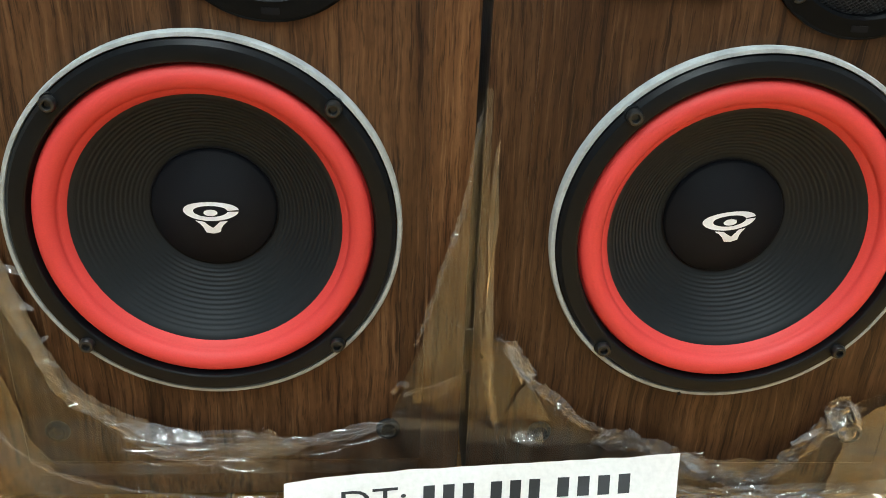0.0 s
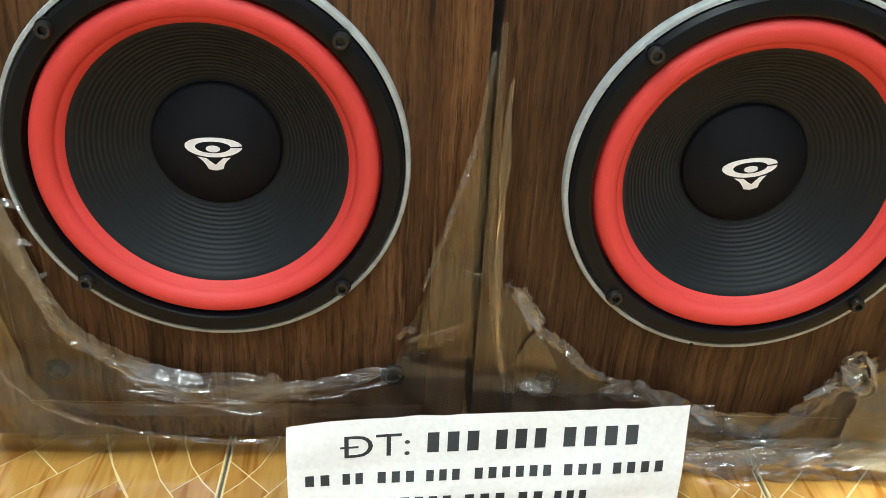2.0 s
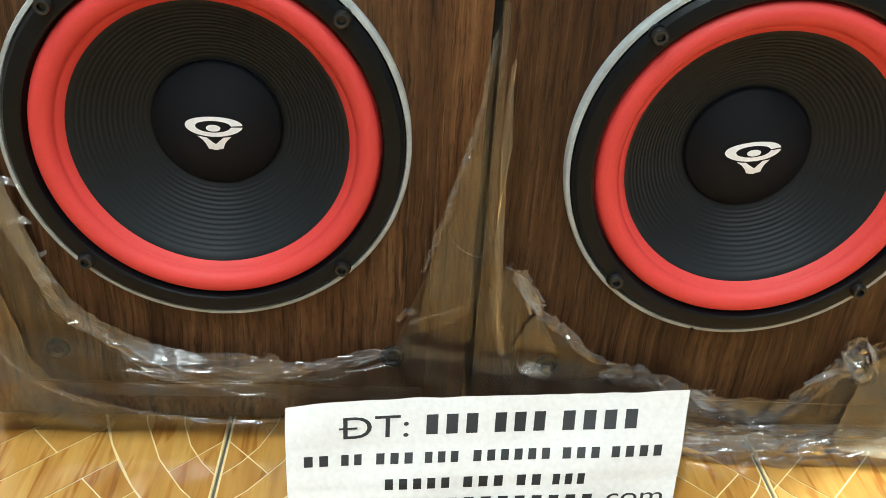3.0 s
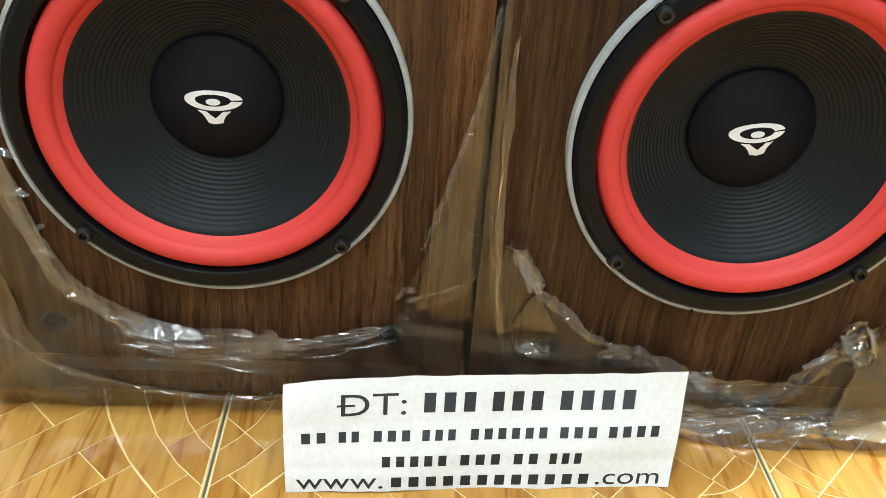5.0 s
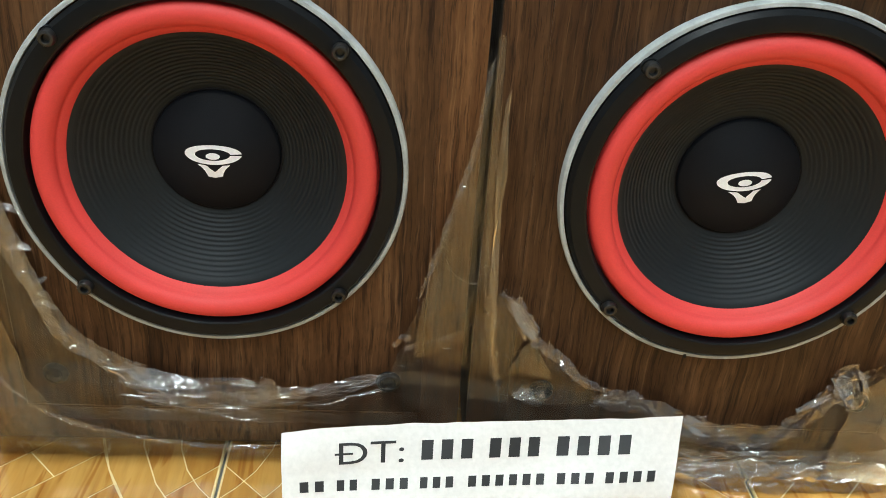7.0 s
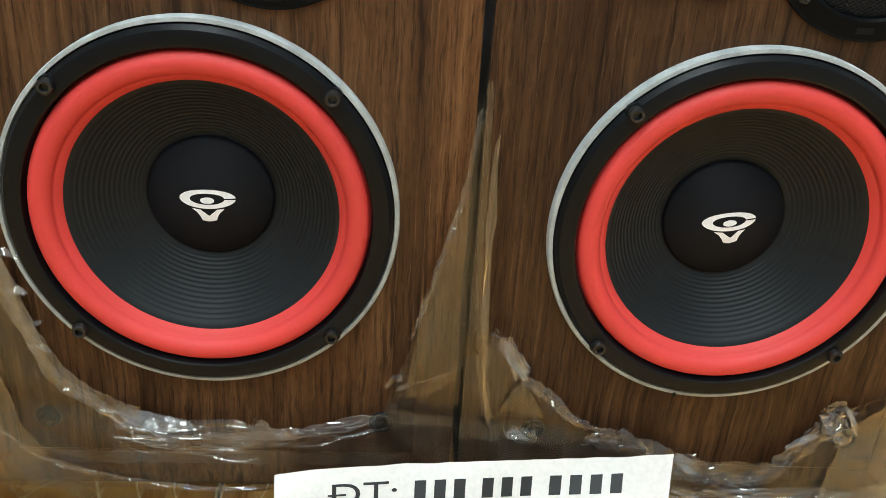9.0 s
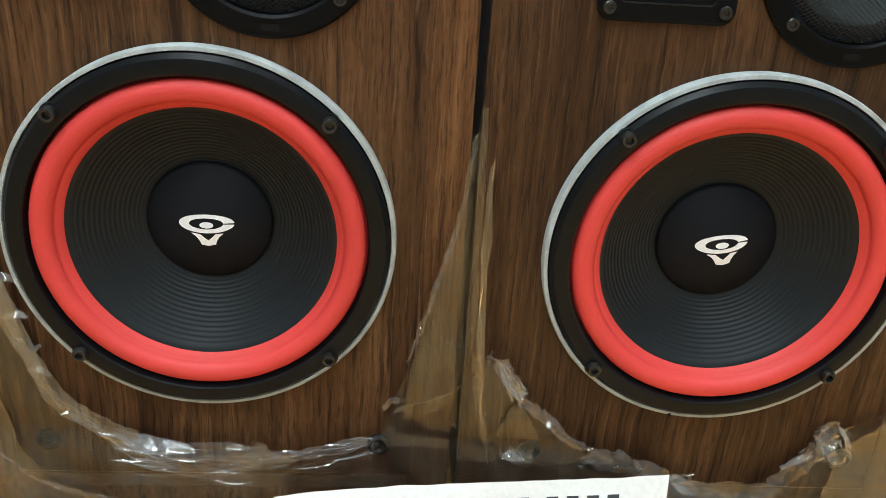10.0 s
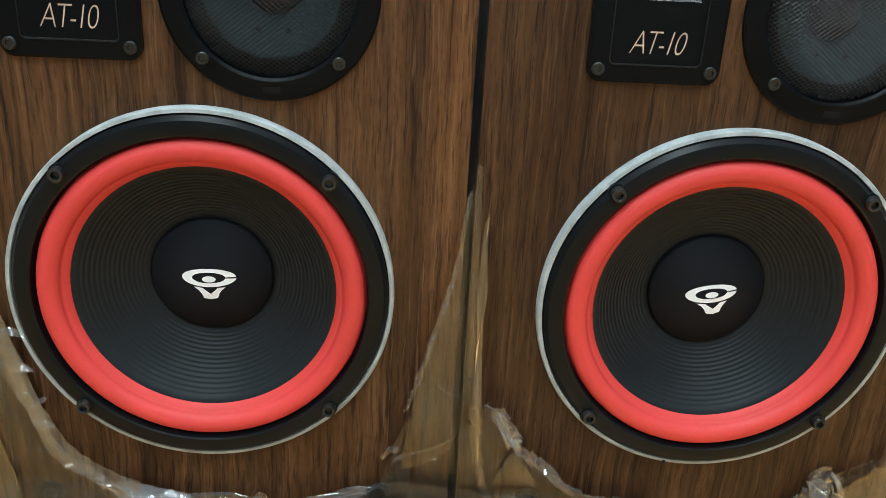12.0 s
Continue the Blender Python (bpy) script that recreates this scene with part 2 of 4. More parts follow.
def rounded(x0, x1, z0, z1, r, n=6):
    pts = []
    for cx, cz, a0 in ((x1 - r, z1 - r, 0), (x0 + r, z1 - r, 90), (x0 + r, z0 + r, 180), (x1 - r, z0 + r, 270)):
        for i in range(n + 1):
            a = radians(a0 + 90 * i / n)
            pts.append((cx + r * math.cos(a), cz + r * math.sin(a)))
    return pts


def slab(name, loops, ys, mat, smooth=40):
    """Stacks loops of (x, z) at depths ys, closing the last with a face (front towards -y)."""
    k = len(loops[0])
    verts = [(x, y, z) for lp, y in zip(loops, ys) for x, z in lp]
    faces = []
    for s in range(len(loops) - 1):
        for i in range(k):
            j = (i + 1) % k
            faces.append((s * k + i, s * k + j, (s + 1) * k + j, (s + 1) * k + i))
    faces.append(tuple(range((len(loops) - 1) * k, len(loops) * k)))
    return raw(name, verts, faces, mat, smooth)


def holed_board(name, x0, x1, z0, z1, holes, thick, mat, n=64):
    """An upright board, its front at y = 0, with round holes (x, z, r) through it."""
    b = bmesh.new()
    loops = [[(x0, z0), (x1, z0), (x1, z1), (x0, z1)]]
    for hx, hz, r in holes:
        loops.append([(hx + r * math.cos(2 * math.pi * i / n), hz + r * math.sin(2 * math.pi * i / n)) for i in range(n)])
    edges = []
    for lp in loops:
        vs = [b.verts.new((x, 0, z)) for x, z in lp]
        edges += [b.edges.new((vs[i], vs[(i + 1) % len(vs)])) for i in range(len(vs))]
    bmesh.ops.triangle_fill(b, use_beauty=True, use_dissolve=False, edges=edges)
    rim = [e for e in b.edges if len(e.link_faces) == 1]
    ext = bmesh.ops.extrude_edge_only(b, edges=rim)
    for v in [g for g in ext["geom"] if isinstance(g, bmesh.types.BMVert)]:
        v.co.y = thick
    bmesh.ops.recalc_face_normals(b, faces=b.faces)
    me = bpy.data.meshes.new(name)
    b.to_mesh(me)
    b.free()
    return finish(me, mat, 30)


def text_points(body, size, shear=0.0, space=1.0, thin=0.0):
    """The built-in font's letters as flat verts and faces, baseline at y = 0."""
    cu = bpy.data.curves.new("letters", "FONT")
    cu.body, cu.size, cu.shear, cu.space_character = body, size, shear, space
    cu.resolution_u = 4
    cu.offset = thin
    ob = bpy.data.objects.new("letters", cu)
    scene.collection.objects.link(ob)
    me = bpy.data.meshes.new_from_object(ob.evaluated_get(bpy.context.evaluated_depsgraph_get()))
    verts, faces = [tuple(v.co) for v in me.vertices], [tuple(p.vertices) for p in me.polygons]
    bpy.data.objects.remove(ob)
    bpy.data.curves.remove(cu)
    bpy.data.meshes.remove(me)
    return verts, faces


def fitted(verts, x0, x1, y0, y1, keep_height=False):
    """Scales flat letters into a box."""
    ax, bx = min(v[0] for v in verts), max(v[0] for v in verts)
    ay, by = min(v[1] for v in verts), max(v[1] for v in verts)
    return [(x0 + (v[0] - ax) / (bx - ax) * (x1 - x0), y0 + (v[1] - ay) / (by - ay) * (y1 - y0)) for v in verts]


# ---- the room ----
def room():
    x0, x1, y0, y1, h = -2.2, 2.4, -3.4, 1.0, 2.7
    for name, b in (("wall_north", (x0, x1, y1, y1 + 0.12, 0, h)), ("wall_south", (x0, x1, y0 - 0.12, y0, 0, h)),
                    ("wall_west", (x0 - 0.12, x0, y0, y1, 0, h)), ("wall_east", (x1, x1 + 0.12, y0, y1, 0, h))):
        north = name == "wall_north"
        tagged(part(name, boxes(name, [b], NORTH_PAINT if north else WALL_PAINT)), "plain white painted shop wall" if north else "plain shop wall, unseen, darker than the north one", "wall", kind="structure")
    tagged(part("ceiling", boxes("ceiling", [(x0, x1, y0, y1, h, h + 0.1)], CEILING_PAINT)), "plain white painted ceiling", "ceiling", kind="structure")
    return x0, x1, y0, y1


def ceiling_light(x, y, z, watts, turn):
    lamp = tagged(new("ceiling_light"), "white three-tube light fitting on the ceiling", "ceiling light", "ceiling lights")
    lamp.matrix_basis = pose(x, y, z, 0, 0, turn)
    part("housing", boxes("housing", [(-0.16, 0.16, -0.64, 0.64, 0.02, 0.08)], LAMP_METAL, 0.006), lamp)
    tube = lathe("tube", [(0.0, -0.6), (0.013, -0.6), (0.013, 0.6), (0.0, 0.6)], glow, 24)
    for dx in (-0.09, 0.0, 0.09):
        part("tube", tube, lamp, m=pose(dx, 0, 0))
    data = bpy.data.lights.new("tube_light", "AREA")
    data.shape, data.size, data.size_y, data.energy, data.color = "RECTANGLE", 0.28, 1.2, watts, (0.87, 0.97, 1.0)
    ob = new("tube_light", data)
    ob.matrix_basis = pose(x, y, z - 0.02, 0, 0, turn)


ROOM = room()
for spot in LAMPS:
    ceiling_light(*spot)


# ---- the loudspeakers ----
WOOFER_Z = 0.242
MID = (0.050, 0.449)


def screw_mesh(name, r=0.0048, h=0.0045):
    return lathe(name, [(0.0, -h * 0.45), (r * 0.42, -h * 0.45), (r * 0.5, -h * 0.95), (r * 0.62, -h), (r * 0.86, -h * 0.95), (r, -h * 0.7), (r, 0.0005)], SCREW, 18, smooth=30)


def cap_y(r):
    return 0.0135 + 0.0765 - math.sqrt(0.0765 ** 2 - r * r)


def emblem_mesh():
    """A white eye-like ring with a slot and dot over a notched wedge, lying on the dust cap."""
    flat, faces = [], []

    def strip(a, b):
        s = len(flat)
        flat.extend(p for pair in zip(a, b) for p in pair)
        faces.extend((s + 2 * i, s + 2 * i + 1, s + 2 * i + 3, s + 2 * i + 2) for i in range(len(a) - 1))
    th = [radians(4 + 350 * i / 64) for i in range(65)]
    strip([(0.0192 * math.cos(t), 0.0070 * math.sin(t)) for t in th], [(-0.0002 + 0.0118 * math.cos(t), 0.0001 + 0.0041 * math.sin(t)) for t in th])
    ring = [2 * math.pi * i / 28 for i in range(29)]
    strip([(0.0048 * math.cos(t), -0.0009 + 0.0024 * math.sin(t)) for t in ring], [(0, -0.0009)] * 29)
    left = [(-0.0112, -0.0070), (-0.0075, -0.0098), (-0.0056, -0.0126), (-0.0040, -0.0163), (0.0008, -0.0172)]
    right = [(-0.0048, -0.0078), (-0.0028, -0.0096), (-0.0012, -0.0110), (0.0004, -0.0122), (0.0010, -0.0126)]
    strip(left, right)
    left2 = [(0.0115, -0.0072), (0.0085, -0.0100), (0.0068, -0.0126), (0.0058, -0.0160), (0.0008, -0.0172)]
    right2 = [(0.0062, -0.0076), (0.0044, -0.0094), (0.0028, -0.0108), (0.0016, -0.0120), (0.0010, -0.0126)]
    strip(left2, right2)
    verts = [(x, cap_y(math.hypot(x, z)) - 0.0005, z) for x, z in [(a, c + 0.0035) for a, c in flat]]
    return raw("emblem", verts, faces, WHITE_PAINT)


def cone_mesh():
    prof = [(0.0955, -0.0018), (0.0925, -0.0014), (0.0905, -0.0004)]
    n = 150
    for i in range(n + 1):
        r = 0.0890 - (0.0890 - 0.0440) * i / n
        depth = 0.0004 + (0.0890 - r) / 0.045 * 0.0300 + 0.0030 * math.sin(math.pi * (0.0890 - r) / 0.045)
        ridge = max(0.0, min(1.0, (0.0885 - r) / 0.003)) * max(0.0, min(1.0, (r - 0.0470) / 0.003))
        depth += 0.00022 * ridge * math.sin(2 * math.pi * (r - 0.0485) / 0.0029)
        prof.append((r, depth))
    prof += [(0.0420, 0.0312)]
    return lathe("cone", prof, CONE, 144, smooth=80)


def surround_mesh():
    """A raised outer roll, a crease and a flatter inner lip."""
    prof = [(0.1150, -0.0030), (0.1128, -0.0050)]
    for i in range(15):
        a = math.pi * i / 14
        prof.append((0.1047 + 0.0079 * math.cos(a), -0.0068 - 0.0070 * math.sin(a) + 0.0006 * (i / 14)))
    prof += [(0.0957, -0.0056), (0.0940, -0.0045), (0.0918, -0.0016)]
    return lathe("surround", prof, RED_FOAM, 120, smooth=80)


def wire_grille(radius, rise, pitch=0.0030, gauge=0.00042):
    """A domed net of crossing wires."""
    verts, faces = [], []

    def dome(x, z):
        r = math.hypot(x, z) / radius
        return -rise * min(1.0, (1 - r ** 3.2) * 1.6) if r < 1 else 0.0
    k = int(radius / pitch)
    for turn in (radians(52), radians(-52)):
        c, s = math.cos(turn), math.sin(turn)
        for q in range(-k, k + 1):
            off = q * pitch
            half = math.sqrt(max(0.0, radius ** 2 - off ** 2))
            if half < pitch:
                continue
            steps = max(4, int(2 * half / 0.0022))
            prev = None
            for i in range(steps + 1):
                t = -half + 2 * half * i / steps
                x, z = t * s + off * c, t * c - off * s
                y = dome(x, z) + gauge * 0.7 * math.sin(t / pitch * math.pi + q * math.pi + (0 if turn > 0 else math.pi / 2))
                base = len(verts)
                verts.extend(((x + gauge * c, y, z - gauge * s), (x, y - gauge, z), (x - gauge * c, y, z + gauge * s), (x, y + gauge, z)))
                if prev is not None:
                    faces.extend((prev + e, prev + (e + 1) % 4, base + (e + 1) % 4, base + e) for e in range(4))
                prev = base
    return raw("grille", verts, faces, MESH_WIRE, 0)


def loudspeaker():
    box = tagged(new("loudspeaker"), "walnut-veneer floor loudspeaker with a red-ringed black woofer", "loudspeaker", "pair of loudspeakers")
    w, h, d = 0.1808, 0.66, 0.30
    part("body", boxes("body", [(-w, -w + 0.016, 0.021, d, 0.005, h), (w - 0.016, w, 0.021, d, 0.005, h), (-w + 0.016, w - 0.016, 0.021, d, 0.005, 0.021),
                                (-w + 0.016, w - 0.016, 0.021, d, h - 0.016, h), (-w + 0.016, w - 0.016, d - 0.016, d, 0.021, h - 0.016)], WOOD), box)
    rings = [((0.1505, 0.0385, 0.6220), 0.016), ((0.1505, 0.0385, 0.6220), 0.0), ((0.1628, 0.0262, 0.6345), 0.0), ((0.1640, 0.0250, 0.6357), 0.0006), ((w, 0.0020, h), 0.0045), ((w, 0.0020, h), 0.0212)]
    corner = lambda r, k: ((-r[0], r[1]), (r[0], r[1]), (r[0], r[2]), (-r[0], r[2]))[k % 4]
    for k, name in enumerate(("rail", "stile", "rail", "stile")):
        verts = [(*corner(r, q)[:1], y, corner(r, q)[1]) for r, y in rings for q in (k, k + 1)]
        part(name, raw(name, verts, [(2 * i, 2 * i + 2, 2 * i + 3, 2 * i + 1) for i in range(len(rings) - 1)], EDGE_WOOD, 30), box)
    foot = lathe("foot", [(0.0, 0.0), (0.018, 0.0), (0.020, 0.002), (0.020, 0.006)], RUBBER, 24)
    for fx in (-0.13, 0.13):
        for fy in (0.06, 0.25):
            part("foot", foot, box, m=pose(fx, fy, 0.0, 90))
    part("baffle", holed_board("baffle", -0.1503, 0.1503, 0.0387, 0.6218, [(0, WOOFER_Z, 0.117), (MID[0], MID[1], 0.054)], 0.02, WOOD), box, m=pose(0, 0.0002, 0))

    at = pose(0, 0, WOOFER_Z)
    part("trim_ring", lathe("trim_ring", [(0.1330, 0.001), (0.1330, -0.0070), (0.1322, -0.0082), (0.1298, -0.0085), (0.1294, -0.0078), (0.1293, -0.002)], GASKET, 128), box, "grey-white gasket ring, stained", at)
    frame_me = lathe("woofer_frame", [(0.1284, -0.0020), (0.1284, -0.0088), (0.1256, -0.0128), (0.1205, -0.0137), (0.1162, -0.0134), (0.1150, -0.0126), (0.1138, -0.0080), (0.1135, -0.002), (0.1150, 0.010)], BLACK_FRAME, 128, smooth=20)
    fr = part("woofer_frame", frame_me, box, "black satin metal frame", at)
    sm = screw_mesh("screw", 0.0054, 0.0062)
    boss = slab("screw_seat", [rounded(-0.0062, 0.0062, -0.0062, 0.0062, 0.0055, 5)] * 2, [-0.008, -0.0122], BLACK_FRAME)
    for sx in (-1, 1):
        for sz in (-1, 1):
            part("screw", sm, fr, m=pose(sx * 0.0875, -0.0122, sz * 0.0875))
            part("screw_seat", boss, fr, m=pose(sx * 0.0875, 0, sz * 0.0875))
    part("surround", surround_mesh(), box, "bright red foam surround", at)
    part("cone", cone_mesh(), box, "dark grey ribbed paper cone", at)
    cap = part("dust_cap", lathe("dust_cap", [(0.0444, 0.0330), (0.0442, 0.0295)] + [(r, cap_y(r)) for r in (0.0432, 0.0426, 0.042, 0.039, 0.035, 0.03, 0.024, 0.018, 0.012, 0.006, 0.0)], CAP, 72, smooth=80), box, "domed black paper dust cap", at)
    part("emblem", emblem_mesh(), cap, "white painted emblem")
    part("glue_ring", lathe("glue_ring", [(0.0450 + 0.0009 * math.cos(a), 0.0302 + 0.0009 * math.sin(a)) for a in [2 * math.pi * i / 8 for i in range(8)]], RUBBER, 72, True), box, m=at)

    mid_at = pose(MID[0], 0, MID[1])
    fl = part("midrange_flange", lathe("midrange_flange", [(0.0690, 0.0005), (0.0688, -0.0030), (0.0670, -0.0048), (0.0560, -0.0052), (0.0540, -0.0040), (0.0535, 0.004)], BLACK_PLASTIC, 96, smooth=30), box, "black plastic round flange", mid_at)
    sm2 = screw_mesh("flange_screw", 0.0042, 0.0024)
    for sx in (-1, 1):
        for sz in (-1, 1):
            part("screw", sm2, fl, m=pose(sx * 0.0428, -0.0048, sz * 0.0428))
    part("label_plate", slab("label_plate", [rounded(-0.0055, 0.0055, -0.002, 0.002, 0.0006, 2)] * 2, [-0.005, -0.0056], RUBBER), fl, m=pose(0, 0, -0.0615))
    part("grille", wire_grille(0.0535, 0.0070, 0.0024, 0.00036), box, "domed black wire mesh grille", mid_at)
    part("midrange_cone", lathe("midrange_cone", [(0.0435, 0.006), (0.0430, 0.0062), (0.018, 0.022), (0.017, 0.024)], FABRIC, 72, smooth=60), box, "blue-grey woven cone", mid_at)
    part("midrange_gasket", lathe("midrange_gasket", [(0.0540, 0.002), (0.0500, 0.0045), (0.0440, 0.0052), (0.0432, 0.0066)], DARK, 72), box, "black fibre gasket", mid_at)
    part("midrange_cap", lathe("midrange_cap", [(0.0185, 0.024), (0.0165, 0.018), (0.012, 0.014), (0.006, 0.0122), (0.0, 0.0118)], MAROON, 48, smooth=80), box, m=mid_at)
    lead = lathe("lead_tab", [(0.0, -0.0016), (0.0016, -0.0012), (0.0022, 0.0), (0.0016, 0.001)], DARK, 12)
    for sx in (-0.010, 0.0095):
        part("lead_tab", lead, box, m=pose(MID[0] + sx, 0.0125, MID[1] - 0.0260, 0, 0, 0))

    px0, px1, pz0, pz1 = -0.1165, -0.0295, 0.4025, 0.530
    plate = part("control_plate", slab("control_plate", [rounded(px0, px1, pz0, pz1, 0.009), rounded(px0, px1, pz0, pz1, 0.009), rounded(px0 + 0.002, px1 - 0.002, pz0 + 0.002, pz1 - 0.002, 0.007),
                                                        rounded(px0 + 0.0135, px1 - 0.0065 - 0.007, pz0 + 0.0115, pz1 - 0.0115, 0.003), rounded(px0 + 0.0145, px1 - 0.0145, pz0 + 0.0125, pz1 - 0.0125, 0.003)],
                                                       [0.0, -0.0034, -0.0050, -0.0052, -0.0040], BLACK_PLASTIC, 30), box, "black plastic control plate")
    for sx in (px0 + 0.0070, px1 - 0.0070):
        for sz in (pz0 + 0.0085, pz1 - 0.0085):
            part("screw", sm2, plate, m=pose(sx, -0.0050, sz))
    bead = [rounded(px0 + 0.0136 + e, px1 - 0.0136 - e, pz0 + 0.0116 + e, pz1 - 0.0116 - e, 0.0034 - e) for e in (-0.0004, 0.0, 0.0004, 0.0007)]
    k = len(bead[0])
    verts = [(x, y, z) for lp, y in zip(bead, (-0.0046, -0.0057, -0.0057, -0.0040)) for x, z in lp]
    part("raised_edge", raw("raised_edge", verts, [(r * k + i, r * k + (i + 1) % k, (r + 1) * k + (i + 1) % k, (r + 1) * k + i) for r in range(3) for i in range(k)], GREY_LINE, 30), plate)
    v, f = text_points("AT-10", 1.0, 0.28, 0.82, -0.020)
    v = fitted(v, -0.0905, -0.0540, 0.4215, 0.4360)
    part("model_lettering", raw("model_lettering", [(x, -0.0044, z) for x, z in v], f, GOLD_PRINT, 0), plate, "cream printed model lettering")
    v, f = text_points("MIDRANGE LEVEL CONTROL", 1.0, 0, 1, -0.01)
    v = fitted(v, -0.0965, -0.0485, 0.4548, 0.4580)
    part("control_lettering", raw("control_lettering", [(x, -0.0044, z) for x, z in v], f, WHITE_PAINT, 0), plate, "small white printed lettering")

    socket = lathe("grille_socket", [(0.0, -0.0010), (0.0040, -0.0010), (0.0046, -0.0022), (0.0060, -0.0036), (0.0085, -0.0026), (0.0095, -0.0008), (0.0097, 0.002)], RUBBER, 32)
    for sx in (-0.125, 0.125):
        part("grille_socket", socket, box, "black rubber grille socket", pose(sx, 0.0005, 0.0685))
    return box


left_speaker = loudspeaker()
left_speaker.matrix_basis = pose(-0.180, 0, 0)
right_speaker = copy_thing(left_speaker, pose(0.188, -0.0075, 0, 0, 0, -1.2))
for child in right_speaker.children_recursive:
    if child.name.startswith("dust_cap"):
        child.rotation_euler = (0, radians(-9), 0)
    # shade painted on: the right cabinet's wood parts take the darkened walnut
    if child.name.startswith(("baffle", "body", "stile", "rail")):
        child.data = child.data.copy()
        child.data.materials[0] = SHADED_WOOD


part("chip", boxes("chip", [(-0.0012, 0.0012, -0.0012, 0.0, -0.0014, 0.0014)], DARK, 0.0003, 1), right_speaker, "dark chip in the gasket ring", pose(-0.0230, -0.0080, WOOFER_Z - 0.1305, 0, -10, 0))


# ---- the paper sign ----
def paper_point(u, v, lift=0.0):
    """A point of the sheet: u from its left edge to its right, v from its top edge down."""
    tl, tr, bl, br = Vector((-0.130, -0.055, 0.062)), Vector((0.168, -0.030, 0.0665)), Vector((-0.1245, -0.098, 0.0008)), Vector((0.1525, -0.083, 0.0008))
    p = tl.lerp(tr, u).lerp(bl.lerp(br, u), v)
    p.z += 0.0040 * math.sin(math.pi * max(0.0, min(1.0, u * 1.25)) ** 0.6) * max(0.0, 1 - v) ** 1.5
    wave = 0.0016 * math.sin(7.0 * u + 0.6) * (1 - 0.4 * v) + 0.0012 * math.sin(15 * u + 4 * v) + 0.0010 * math.sin(9 * v + 3 * u)
    wave -= 0.0011 * math.exp(-abs(v - 0.79 + 0.03 * u) / 0.035) + 0.0006 * math.exp(-abs(v - 0.40 - 0.05 * u) / 0.05)
    nrm = Vector((-0.07, -0.80, 0.59))
    return p + nrm * (wave + lift + 0.0035 * math.sin(math.pi * v))


def sign():
    paper = tagged(new("paper_sign"), "creased white printed paper strip leaning against the loudspeakers", "paper sign")
    nu, nv = 90, 24
    verts = [paper_point(i / nu, j / nv + 0.012 * (noise.noise((i * 0.16, j * 0.5, 3.0)) if j in (0, nv) else 0), s) for s in (0.0, -0.0003) for j in range(nv + 1) for i in range(nu + 1)]
    at = lambda s, i, j: s * (nu + 1) * (nv + 1) + j * (nu + 1) + i
    faces = []
    for j in range(nv):
        for i in range(nu):
            faces.append((at(0, i, j), at(0, i, j + 1), at(0, i + 1, j + 1), at(0, i + 1, j)))
            faces.append((at(1, i, j), at(1, i + 1, j), at(1, i + 1, j + 1), at(1, i, j + 1)))
    for i in range(nu):
        faces.append((at(0, i, 0), at(0, i + 1, 0), at(1, i + 1, 0), at(1, i, 0)))
        faces.append((at(0, i, nv), at(1, i, nv), at(1, i + 1, nv), at(0, i + 1, nv)))
    for j in range(nv):
        faces.append((at(0, 0, j), at(1, 0, j), at(1, 0, j + 1), at(0, 0, j + 1)))
        faces.append((at(0, nu, j), at(0, nu, j + 1), at(1, nu, j + 1), at(1, nu, j)))
    part("sheet", raw("sheet", verts, faces, PAPER), paper)

    def words(body, u0, u1, v0, v1):
        vs, fs = text_points(body, 1.0)
        vs = fitted(vs, u0, u1, v1, v0)
        part("lettering", raw("lettering", [paper_point(u, v, 0.0004) for u, v in vs], fs, INK, 0), paper, "black printed lettering")

    def bar(u0, u1, v0, v1):
        n = max(2, int((u1 - u0) * 60))
        vs = [paper_point(u0 + (u1 - u0) * i / n, v, 0.0004) for v in (v0, (v0 + v1) / 2, v1) for i in range(n + 1)]
        fs = [(j * (n + 1) + i, (j + 1) * (n + 1) + i, (j + 1) * (n + 1) + i + 1, j * (n + 1) + i + 1) for j in range(2) for i in range(n)]
        part("print_bar", raw("print_bar", vs, fs, INK, 0), paper, "black printed bar")
    def bars(u0, u1, v0, v1, count):
        pitch = (u1 - u0) / count
        for c in range(count):
            bar(u0 + pitch * (c + 0.18), u0 + pitch * (c + 0.76), v0, v1)
    words("DT:", 0.138, 0.296, 0.14, 0.33)
    bar(0.128, 0.172, 0.228, 0.246)
    for a, b, n in ((0.330, 0.478, 3), (0.500, 0.648, 3), (0.672, 0.884, 4)):
        bars(a, b, 0.145, 0.315, n)
    for a, b, n in ((0.036, 0.110, 2), (0.127, 0.190, 2), (0.212, 0.317, 3), (0.333, 0.430, 3), (0.454, 0.664, 6), (0.682, 0.792, 3), (0.808, 0.955, 4)):
        bars(a, b, 0.465, 0.560, n)
    for a, b, n in ((0.235, 0.412, 5), (0.432, 0.550, 3), (0.570, 0.648, 2), (0.664, 0.760, 3)):
        bars(a, b, 0.690, 0.785, n)
    words("www.", 0.026, 0.245, 0.880, 0.975)
    bars(0.258, 0.790, 0.875, 0.965, 12)
    words(".com", 0.800, 0.970, 0.880, 0.975)


sign()


